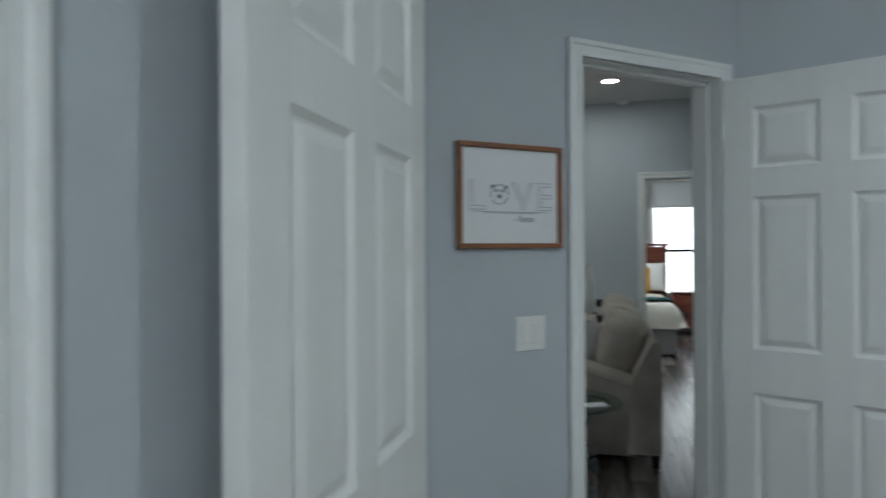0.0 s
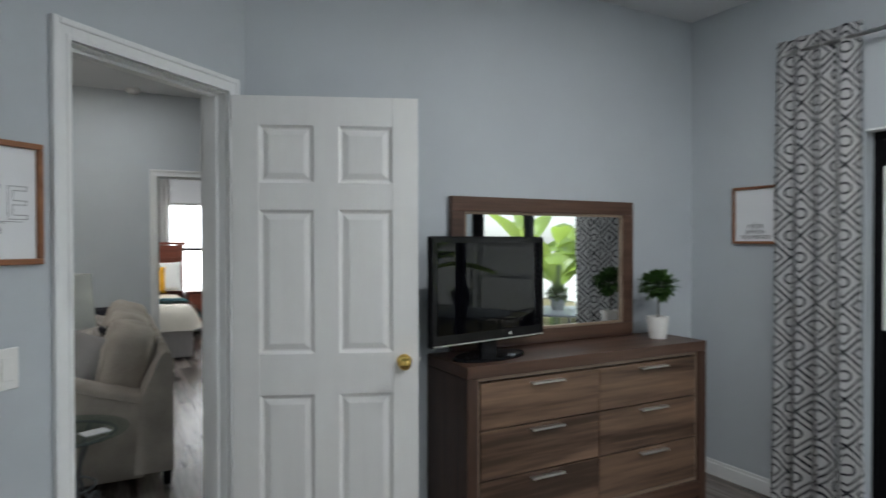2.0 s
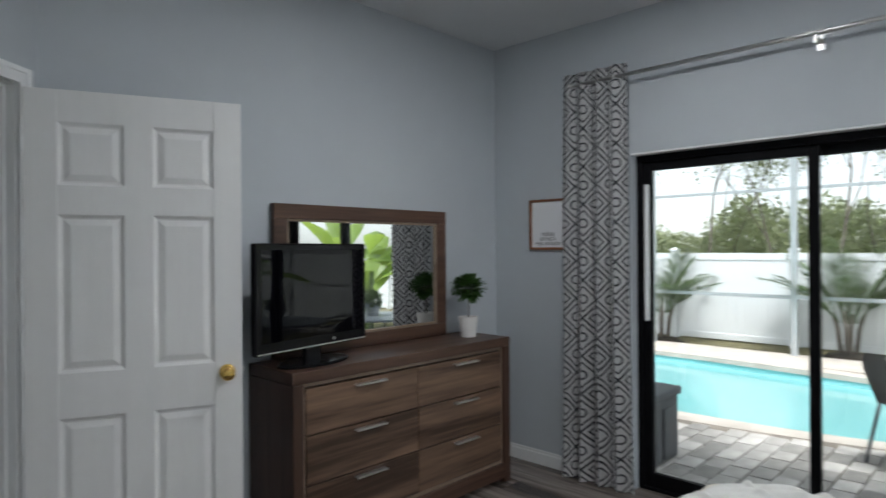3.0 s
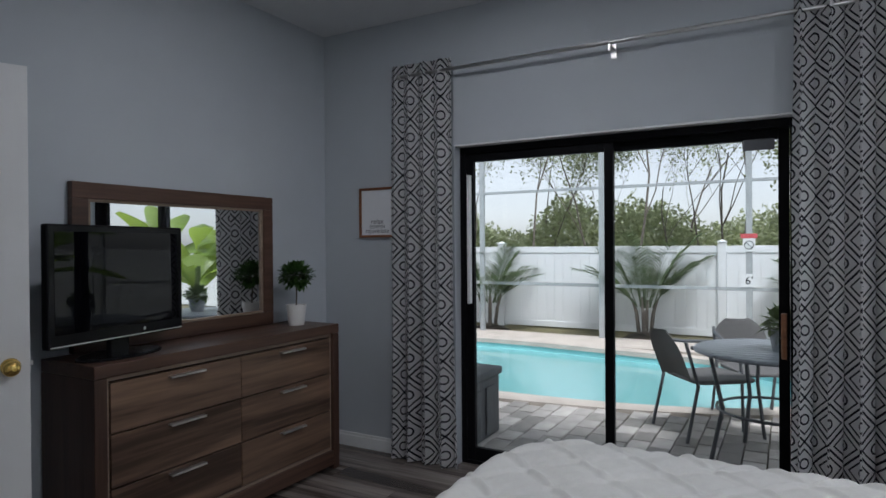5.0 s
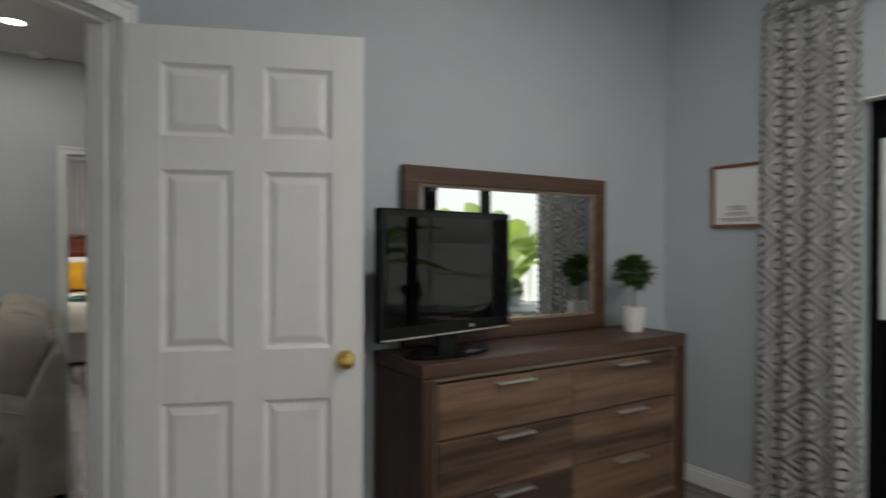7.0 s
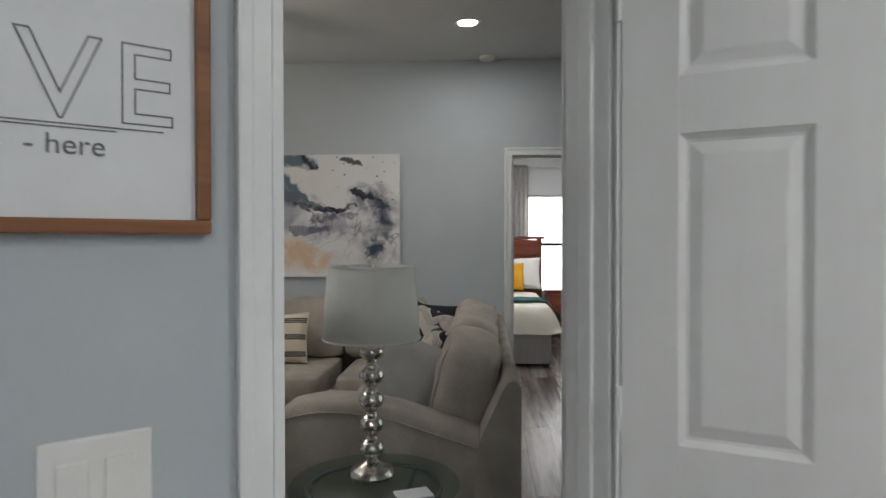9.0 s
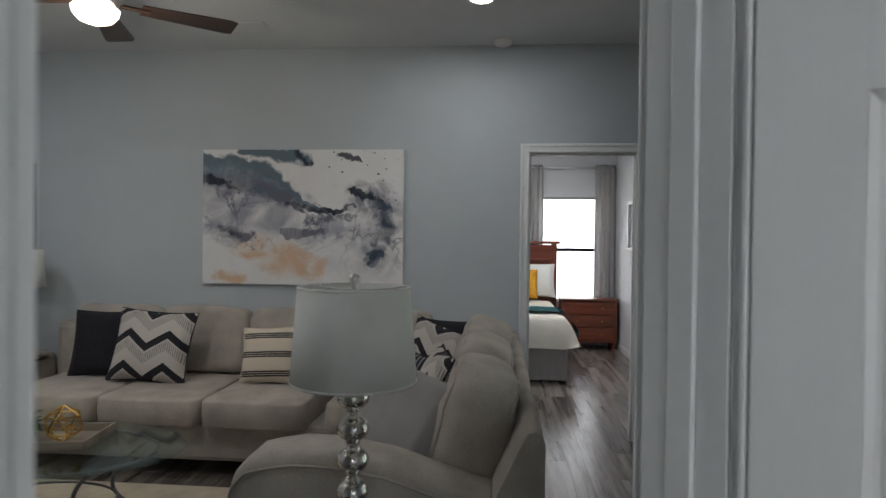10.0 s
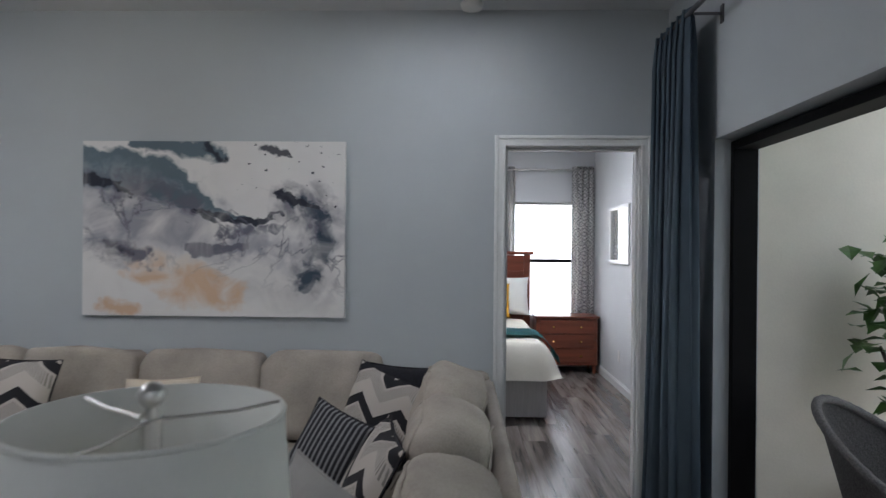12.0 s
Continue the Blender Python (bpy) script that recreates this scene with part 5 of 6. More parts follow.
framed("wall_mirror", "narrow dark-framed picture on the living room wall", 0.5, 0.70, 0.03, 0.03, pose(-3.52, YF - 0.001, 1.62), BLACK, "picture")
t2 = copy_thing(tl, pose(-3.17, 5.95, 0.55))
et = thing("end_table", "dark round end table beside the sofa", "table", pose(-3.2, 5.92, 0))
bm = B()
turned(bm, [(0.2, 0), (0.2, 0.02), (0.03, 0.04), (0.03, 0.52), (0.24, 0.53), (0.24, 0.55)], 32)
part("body", bm, FANWOOD, et)

fan = thing("ceiling_fan", "ceiling fan with dark wooden blades and a lit glass bowl", "ceiling fan", pose(-1.68, 4.62, 2.53))
bm = B()
turned(bm, [(0.06, 0.293), (0.065, 0.27), (0.016, 0.26), (0.014, 0.12), (0.08, 0.10), (0.115, 0.06), (0.115, 0.01), (0.08, -0.02), (0.06, -0.03)], 32)
part("motor", bm, CHROME, fan, smooth=True)
bm = B()
turned(bm, [(0.105, -0.03), (0.10, -0.055), (0.075, -0.085), (0.03, -0.102), (0, -0.104)], 32)
part("light_bowl", bm, glow("fan_bowl", (1.0, 0.87, 0.68), 2.5), fan, "lit white glass bowl", True)
for k in range(5):
    a = 41 + k * 72
    bm = B()
    w0, w1 = 0.05, 0.075
    top = [bm.verts.new(p) for p in ((0.2, -w0, 0.02), (0.62, -w1, 0.03), (0.66, -w1 * 0.8, 0.03), (0.66, w1 * 0.9, 0.012), (0.62, w1, 0.010), (0.2, w0, 0.005))]
    bot = [bm.verts.new(v.co - Vector((0, 0, 0.007))) for v in top]
    bm.faces.new(top)
    bm.faces.new(bot[::-1])
    for i in range(6):
        bm.faces.new((top[i], bot[i], bot[(i + 1) % 6], top[(i + 1) % 6]))
    span(bm, 0.09, -0.02, 0.0, 0.24, 0.02, 0.012, 0.003)
    o = part("blade", bm, FANWOOD, fan)
    o.matrix_basis = pose(0, 0, 0, 0, 0, a)
fl = new("fan_lamp", bpy.data.lights.new("fan_lamp", "POINT"))
fl.data.energy, fl.data.shadow_soft_size, fl.data.color = 3.0, 0.09, (1.0, 0.9, 0.75)
fl.location = (-1.68, 4.60, 2.33)
ve = thing("ceiling_vent", "white louvred ceiling air vent", "vent", pose(-1.43, 5.80, CEIL))
bm = B()
for a in ((-0.15, -0.09, -0.008, 0.15, -0.07, 0), (-0.15, 0.07, -0.008, 0.15, 0.09, 0), (-0.15, -0.07, -0.008, -0.13, 0.07, 0), (0.13, -0.07, -0.008, 0.15, 0.07, 0)):
    span(bm, *a, bev=0.002)
part("frame", bm, CEILP, ve)
for k in range(7):
    bm = B()
    box(bm, 0, -0.058 + k * 0.0195, -0.005, 0.26, 0.016, 0.002, 0, pose(0, 0, 0))
    part("slat", bm, CEILP, ve)
sm = thing("smoke_detector", "white round ceiling smoke detector", "smoke detector", pose(0.275, 6.17, CEIL))
bm = B()
turned(bm, [(0.062, 0), (0.062, -0.012), (0.055, -0.03), (0.04, -0.036), (0, -0.037)], 28)
part("body", bm, POT, sm, smooth=False)

drape("blue_curtain", "floor-length slate-blue pleated curtain, drawn aside", 0.46, 2.58, 0.015, 6, 0.06, BLUE, pose(XL - 0.13, 5.58, 0) @ YSW, pleat=True)
r2 = thing("curtain_rod", "dark metal curtain rod on a wall bracket", "curtain rod")
bm = B()
tube(bm, [(XL - 0.13, 3.1, 2.55), (XL - 0.13, 6.05, 2.55)], 0.012, 12)
part("pole", bm, STEEL, r2, smooth=True)
for y in (3.2, 5.55):
    bm = B()
    tube(bm, [(XL, y, 2.53), (XL - 0.13, y, 2.53)], 0.007, 8)
    span(bm, XL - 0.006, y - 0.015, 2.49, XL, y + 0.015, 2.57)
    part("bracket", bm, STEEL, r2)

# ---- second bedroom ----
b2 = thing("bed", "bed with a cherry headboard, cream spread and teal throw", "bed", pose(0.2, 9.25, 0))
bm = B()
span(bm, -0.68, -1.15, 0.02, 0.78, 1.05, 0.36, 0.01)
part("bed_skirt", bm, mat("grey_bed_skirt", (0.48, 0.46, 0.44), 0.95, vary=0.1, stretch=(9, 9, 0.5), bump=0.5), b2)
bm = B()
span(bm, -0.72, -1.15, 0.36, 0.80, 1.05, 0.60, 0.06)
part("mattress", bm, LINEN, b2)
bm = B()
n = 60
g = []
for i in range(n + 1):
    row = []
    for k in range(n + 1):
        u, v = i / n * 2 - 1, k / n * 2 - 1
        x, y = u * 0.92, -0.25 + v * 0.98
        ex = max(0, abs(u) - 0.80) / 0.2
        ey = max(0, -v - 0.86) / 0.14
        z = 0.645 + 0.02 * (1 - u * u) - 0.30 * min(1, ex ** 1.7 + ey ** 1.7) + 0.012 * noise.noise(Vector((x * 5, y * 5, 2)))
        y -= 0.03 * ey
        z += 0.05 * ey * ex
        row.append(bm.verts.new((x, y, z)))
    g.append(row)
for i in range(n):
    for k in range(n):
        bm.faces.new((g[i][k], g[i + 1][k], g[i + 1][k + 1], g[i][k + 1])).smooth = True
part("bedspread", bm, LINEN, b2, "cream bedspread")
bm = B()
span(bm, -0.80, 1.08, 0.0, -0.72, 1.15, 1.40, 0.008)
span(bm, 0.80, 1.08, 0.0, 0.88, 1.15, 1.40, 0.008)
span(bm, -0.72, 1.09, 0.35, 0.80, 1.13, 1.39, 0.006)
span(bm, -0.84, 1.06, 1.40, 0.92, 1.17, 1.44, 0.012)
span(bm, -0.72, 1.075, 1.16, 0.80, 1.09, 1.20, 0.004)
part("headboard", bm, CHERRY, b2, "dark cherry headboard with a moulded top")
th2 = thing("throw_blanket", "teal fringed throw blanket across the bed", "blanket", pose(0.2, 9.25, 0))
bm = B()
n, g = 40, []
for i in range(n + 1):
    row = []
    for k in range(17):
        u, v = i / n * 2 - 1, k / 16
        x, y = u * 0.90, -0.85 + v * 0.5
        ex = max(0, abs(u) - 0.80) / 0.2
        z = 0.688 + 0.012 * noise.noise(Vector((x * 7, y * 7, 5))) - 0.20 * min(1, ex ** 1.7)
        row.append(bm.verts.new((x + 0.03 * ex, y, z)))
    g.append(row)
for i in range(n):
    for k in range(16):
        bm.faces.new((g[i][k], g[i + 1][k], g[i + 1][k + 1], g[i][k + 1])).smooth = True
bmesh.ops.solidify(bm, geom=bm.faces[:], thickness=0.012)
part("cloth", bm, TEAL, th2)
bm = B()
for k in range(40):
    y = -0.85 + k * 0.0128
    tube(bm, [(0.925, y, 0.49), (0.935, y + 0.004, 0.43)], 0.004, 4)
tagged(part("fringe", bm, TEAL, th2), kind="stuff")
for nm, lab, w, h, m, ma in (("pillow", "white pillow against the headboard", 0.62, 0.46, pose(0.72, 10.02, 0.92, -16, 0, 0), QUILT), ("pillow", "white pillow against the headboard", 0.62, 0.46, pose(-0.15, 10.02, 0.92, -16, 0, 0), QUILT),
                             ("pillow", "mustard yellow throw pillow on the bed", 0.42, 0.40, pose(0.585, 9.86, 0.88, -18, 0, 0), YELLOW)):
    o = thing(nm, lab, "pillow", m, "bed pillows")
    bm = B()
    pillow(bm, w, h, 0.16, seed=w)
    part("cover", bm, ma, o)
ns = thing("nightstand", "cherry three-drawer nightstand beside the bed", "nightstand", pose(1.13, 10.08, 0))
bm = B()
span(bm, -0.02, -0.02, 0.655, 0.74, 0.42, 0.68, 0.008)
part("top", bm, CHERRY, ns)
bm = B()
span(bm, 0, 0.012, 0.10, 0.72, 0.40, 0.654, 0.003)
part("body", bm, CHERRY, ns)
for k in range(3):
    bm = B()
    span(bm, 0.04, -0.004, 0.135 + k * 0.17, 0.68, 0.014, 0.29 + k * 0.17, 0.006)
    dr = part("drawer", bm, CHERRY, ns)
    for x in (0.2, 0.52):
        bm = B()
        turned(bm, [(0.006, 0), (0.008, 0.012), (0.014, 0.02), (0.010, 0.027), (0, 0.029)], 14)
        kb = part("knob", bm, BRASS, dr, smooth=True)
        kb.matrix_basis = pose(x, -0.004, 0.213 + k * 0.17, 90)
for x in (0.03, 0.69):
    for y in (0.05, 0.37):
        bm = B()
        turned(bm, [(0.018, 0), (0.025, 0.1)], 10, (x, y, 0))
        part("foot", bm, CHERRY, ns)
YC = YB - 0.09
for x0, ln in ((0.62, 0.27), (1.60, 0.27)):
    drape("lattice_curtain", "pale grey lattice-print curtain beside the window", ln, 2.50, 0.03, 4, 0.03, CURT2, pose(x0, YC, 0), "second bedroom curtains", tile=0.24)
r3 = thing("curtain_rod", "slim nickel curtain rod over the window", "curtain rod")
bm = B()
tube(bm, [(0.55, YC, 2.46), (1.87, YC, 2.46)], 0.010, 10)
part("pole", bm, CHROME, r3, smooth=True)
for x in (0.58, 1.86):
    bm = B()
    tube(bm, [(x, YC, 2.46), (x, YB, 2.46)], 0.006, 8)
    part("bracket", bm, CHROME, r3)
framed("wall_mirror", "small silver-framed wall mirror", 0.76, 0.61, 0.025, 0.04, pose(XR - 0.001, 9.28, 1.63, 0, 0, -90), CHROME, "mirror", MIRROR)
ou = thing("wall_outlet", "white wall outlet plate", "outlet", pose(XR, 9.3, 0.35, 0, 0, -90))
bm = B()
span(bm, -0.035, -0.005, -0.057, 0.035, 0, 0.057, 0.002)
part("plate", bm, POT, ou)

# ---- outdoors ----
GZ = -0.06
rng = random.Random(11)
PC = Vector((6.95, 2.9))
POOL = []
for k in range(72):
    a = 2 * math.pi * k / 72
    ca, sa = math.cos(a), math.sin(a)
    r = 1 / ((abs(ca) / 1.42) ** 3 + (abs(sa) / 3.4) ** 3) ** (1 / 3)
    r *= 1 + 0.07 * math.sin(2 * a + 0.6)
    POOL.append((PC.x + r * ca, PC.y + r * sa))
bm = B()
R = 90
outer = [bm.verts.new(p) for p in ((-R, -R, GZ - 0.05), (R, -R, GZ - 0.05), (R, R, GZ - 0.05), (-R, R, GZ - 0.05))]
ring = [bm.verts.new((x, y, GZ - 0.05)) for x, y in POOL]
es = [bm.edges.new((outer[i], outer[(i + 1) % 4])) for i in range(4)] + [bm.edges.new((ring[i], ring[(i + 1) % 72])) for i in range(72)]
bmesh.ops.triangle_fill(bm, use_beauty=True, edges=es)
for f in [f for f in bm.faces if all((Vector((v.co.x, v.co.y)) - PC).length < 5 for v in f.verts) and len([v for v in f.verts if v in ring]) == 3]:
    bm.faces.remove(f)
setting("ground", bm, GRASS, "dry short lawn and bare soil round the house", "ground")


def inside(x, y, grow=0.0):
    dx, dy = x - PC.x, y - PC.y
    a = math.atan2(dy, dx)
    ca, sa = math.cos(a), math.sin(a)
    r = 1 / ((abs(ca) / 1.42) ** 3 + (abs(sa) / 3.4) ** 3) ** (1 / 3) * (1 + 0.07 * math.sin(2 * a + 0.6))
    return math.hypot(dx, dy) < r + grow


def pool_band(z0, z1, w0, w1):
    """A band round the pool between two offsets."""
    bm = B()
    loops = []
    for w, z in ((w0, z0), (w0, z1), (w1, z1), (w1, z0)):
        lp = []
        for x, y in POOL:
            d = (Vector((x, y)) - PC).normalized()
            lp.append(bm.verts.new((x + d.x * w, y + d.y * w, z)))
        loops.append(lp)
    for i in range(4):
        a, b = loops[i], loops[(i + 1) % 4]
        for k in range(72):
            bm.faces.new((a[k], a[(k + 1) % 72], b[(k + 1) % 72], b[k]))
    return bm


pool = tagged(new("pool"), "turquoise freeform swimming pool with a pale coping", "pool", kind="structure")
part("coping", pool_band(GZ - 0.05, GZ + 0.012, -0.02, 0.26), DECK, pool)
part("pool_wall", pool_band(-1.2, GZ - 0.04, 0.0, 0.12), TILE, pool)
bm = B()
bm.faces.new([bm.verts.new((x, y, GZ - 0.12)) for x, y in POOL])
part("water", bm, water, pool, "still turquoise water")
bm = B()
bm.faces.new([bm.verts.new((x, y, -1.2)) for x, y in POOL])
part("pool_floor", bm, TILE, pool)
bm = B()
span(bm, 8.62, -6, GZ - 0.08, 9.45, 7.5, GZ + 0.004, 0.01)
setting("pavement", bm, DECK, "pale concrete deck strip beyond the pool", "pavement")
bm = B()
span(bm, XL + 0.2, YD + T, GZ - 0.1, 5.2, YF, GZ + 0.002)
setting("lanai_floor", bm, DECK, "pale concrete floor of the covered patio", "pavement")
bm = B()
span(bm, XL + 0.201, YF - 0.005, GZ - 0.1, 4.9, YF + 0.15, 2.9)
span(bm, XS + 0.2, -9, GZ - 0.1, XS + 0.21, -2.8, 2.9)
setting("wall_outside", bm, STUCCO, "beige stucco outside wall of the house", "wall")

# Unseen slab added above the patio, sized to shade its stucco wall.
bm = B()
span(bm, XL + 0.201, YD + T, 2.70, 2.55, YF - 0.01, 2.82)
setting("lanai_shade_slab", bm, CEILP, "unseen white slab added to shade the patio wall", "ceiling")


def fence():
    ob = tagged(new("fence"), "white vinyl privacy fence with capped posts", "fence", kind="structure")
    x, z0, z1 = 10.4, GZ - 0.05, 1.33
    for k in range(-6, 12):
        y = 2.55 + k * 1.85
        bm = B()
        span(bm, x - 0.06, y - 0.06, z0, x + 0.06, y + 0.06, z1 + 0.05, 0.006)
        tp = part("post", bm, VINYL, ob)
        bm = B()
        turned(bm, [(0.098, z1 + 0.05), (0.098, z1 + 0.065), (0.0, z1 + 0.10)], 4, (0, 0, 0))
        bmesh.ops.transform(bm, matrix=pose(x, y, 0, 0, 0, 45), verts=bm.verts)
        part("cap", bm, VINYL, tp)
        bm = B()
        for j in range(11):
            a = y + 0.06 + j * 0.157
            span(bm, x - 0.018, a + 0.001, z0 + 0.12, x + 0.018, a + 0.156, z1 - 0.10, 0.003)
        part("panel", bm, VINYL, ob)
        for za, zb in ((z0 + 0.03, z0 + 0.13), (z1 - 0.11, z1)):
            bm = B()
            span(bm, x - 0.03, y + 0.06, za, x + 0.03, y + 1.79, zb, 0.004)
            part("rail", bm, VINYL, ob)


fence()


def cage():
    ob = tagged(new("pool_cage"), "white-grey aluminium screen enclosure posts and rails", "screen enclosure", kind="structure")
    x = 9.3
    for k in range(-3, 4):
        y = 2.27 + k * 2.0
        bm = B()
        span(bm, x - 0.025, y - 0.04, GZ, x + 0.025, y + 0.04, 3.2, 0.003)
        part("post", bm, CAGE, ob)
        bm = B()
        for q in range(1):
            tube(bm, [(x, y, 3.2), (6.5, y, 4.1), (3.6, y, 3.1)], 0.035, 4)
        part("roof_beam", bm, CAGE, ob)
    for z, w in ((0.74, 0.025), (2.22, 0.022), (3.2, 0.03)):
        bm = B()
        span(bm, x - 0.02, -3.8, z - w, x + 0.02, 8.3, z + w, 0.003)
        part("rail", bm, CAGE, ob)


cage()
sg = thing("pool_sign", "small white no-diving sign with a red heading on a post", "sign", pose(9.27, 0.27, 1.36, 0, 0, -90) @ Matrix.Scale(0.64, 4))
bm = B()
span(bm, -0.12, -0.004, -0.17, 0.12, 0, 0.11, 0.002)
part("plate", bm, PAPER, sg)
RED = mat("sign_red", (0.58, 0.10, 0.11), 0.5)
bm = B()
span(bm, -0.16, -0.006, 0.11, 0.16, -0.001, 0.21, 0.002)
part("heading", bm, RED, sg, "red heading bar")
bm = B()
tube(bm, [(0.085 * math.cos(k * 0.2618), -0.006, -0.03 + 0.085 * math.sin(k * 0.2618)) for k in range(25)], 0.008, 6)
tube(bm, [(-0.06, -0.006, 0.03), (0.06, -0.006, -0.09)], 0.008, 6)
part("symbol", bm, BLACK, sg)
dm = thing("depth_mark", "white depth marker tile on the post", "sign", pose(9.27, 0.27, 0.86, 0, 0, -90))
bm = B()
span(bm, -0.09, -0.004, -0.09, 0.09, 0, 0.09, 0.002)
part("plate", bm, PAPER, dm)
words("6'", 0.15, BLACK, dm, pose(0, -0.0045, -0.05, 90))


def palm(x, y, h, n, seed, spread):
    r = random.Random(seed)
    ob = thing("palm", "young feathery palm growing by the fence", "palm", pose(x, y, GZ - 0.05), "palms by the fence")
    bm = B()
    for k in range(4):
        a = k * 1.57 + 0.4
        tube(bm, [(0.08 * math.cos(a), 0.08 * math.sin(a), 0), (0.13 * math.cos(a), 0.13 * math.sin(a), h * 0.28), (0.2 * math.cos(a), 0.2 * math.sin(a), h * 0.42)], [0.035, 0.028, 0.015], 7)
    part("trunk", bm, BARK, ob)
    bm = B()
    for k in range(n):
        a = 2 * math.pi * k / n + r.uniform(-.3, .3)
        el = r.uniform(0.85, 1.5)
        ln = spread * r.uniform(0.8, 1.1)
        p = Vector((0.12 * math.cos(a), 0.12 * math.sin(a), h * 0.33))
        d = Vector((math.cos(a) * math.cos(el), math.sin(a) * math.cos(el), math.sin(el)))
        line = [p.copy()]
        for q in range(16):
            d = (d + Vector((math.cos(a) * 0.02, math.sin(a) * 0.02, -0.024 * (1 + q * 0.08)))).normalized()
            p = p + d * ln / 16
            line.append(p.copy())
        tube(bm, line, [0.010 * (1 - q / 20) for q in range(17)], 4)
        side = d.cross(Vector((0, 0, 1))).normalized()
        for q in range(4, 17):
            t = q / 16
            for s in (-1, 1):
                dd = (line[q] - line[q - 1]).normalized() * 0.7 + side * s + Vector((0, 0, r.uniform(-.22, .12)))
                for o in (0, 0.5):
                    leafcard(bm, line[q - 1].lerp(line[q], o), dd, 0.36 * math.sin(0.35 + t * 2.4) * spread, 0.026)
    part("fronds", bm, PALMLEAF, ob)
    bm = B()
    turned(bm, [(0.35, 0), (0.25, 0.06), (0, 0.09)], 14)
    part("soil_mound", bm, mat("dark_soil", (0.05, 0.04, 0.03), 1.0, vary=0.4, bump=0.9), ob)


palm(9.75, 4.35, 1.45, 17, 1, 1.15)
palm(9.85, 1.75, 1.5, 19, 2, 1.25)
palm(9.8, -0.75, 1.1, 14, 3, 1.1)


def tree(x, y, h, seed, leafy):
    r = random.Random(seed)
    ob = thing("tree", "slender half-bare tree behind the fence", "tree", pose(x, y, GZ - 0.05), "trees behind the fence")
    bt, bl = B(), B()

    def grow(p, d, ln, rad, depth):
        line, rr = [p.copy()], [rad]
        for q in range(4):
            d = (d + Vector((r.uniform(-.22, .22), r.uniform(-.22, .22), 0.06))).normalized()
            p = p + d * ln / 4
            line.append(p.copy())
            rr.append(rad * (1 - 0.13 * (q + 1)))
        tube(bt, line, rr, 5)
        if depth == 0:
            for _ in range(leafy):
                c = line[r.randrange(1, 5)] + Vector((r.gauss(0, .3), r.gauss(0, .3), r.gauss(0, .25)))
                leafcard(bl, c, Vector((r.gauss(0, 1), r.gauss(0, 1), r.gauss(0, .6))), 0.11, 0.065)
            return
        for _ in range(3 if depth > 1 else 3):
            k = r.randrange(2, 5)
            grow(line[k], (d + Vector((r.uniform(-.8, .8), r.uniform(-.8, .8), r.uniform(.0, .7)))).normalized(), ln * r.uniform(.55, .8), rr[k] * 0.6, depth - 1)
    grow(Vector((0, 0, 0)), Vector((r.uniform(-.06, .06), r.uniform(-.06, .06), 1)), h * 0.5, h * 0.0048, 3)
    part("trunk", bt, BARK, ob)
    part("crown", bl, TREELEAF, ob)


for k in range(26):
    tree(12.5 + rng.uniform(0, 8), -4.0 + k * 0.52 + rng.uniform(-.4, .4), rng.uniform(5.5, 9.5), 40 + k, 130)


def thicket():
    """A far bank of shrubs: many small leaves over uneven mounds."""
    vs, fs = [], []
    r = random.Random(3)
    for k in range(26):
        cx, cy = 22 + r.uniform(-3, 6), -8 + k * 1.15 + r.uniform(-1, 1)
        rx, rz = r.uniform(1.6, 2.8), r.uniform(1.7, 3.2)
        for _ in range(3600):
            v = Vector((r.gauss(0, 1), r.gauss(0, 1), abs(r.gauss(0, 1)))).normalized()
            q = r.uniform(0.72, 1.04) * (1 + 0.25 * noise.noise(v * 3 + Vector((k, 0, 0))))
            p = Vector((cx + v.x * rx * q, cy + v.y * rx * q, v.z * rz * q))
            a, b = Vector((r.gauss(0, 1), r.gauss(0, 1), r.gauss(0, 1))).normalized() * 0.10, Vector((r.gauss(0, 1), r.gauss(0, 1), r.gauss(0, 1))).normalized() * 0.065
            i = len(vs)
            vs.extend((p - a, p + b, p + a, p - b))
            fs.append((i, i + 1, i + 2, i + 3))
    me = bpy.data.meshes.new("far_shrubs")
    me.from_pydata(vs, [], fs)
    me.materials.append(WOODLAND)
    tagged(new("far_shrubs", me), "dense green shrubs and scrub beyond the fence", "shrubs", kind="stuff")


thicket()


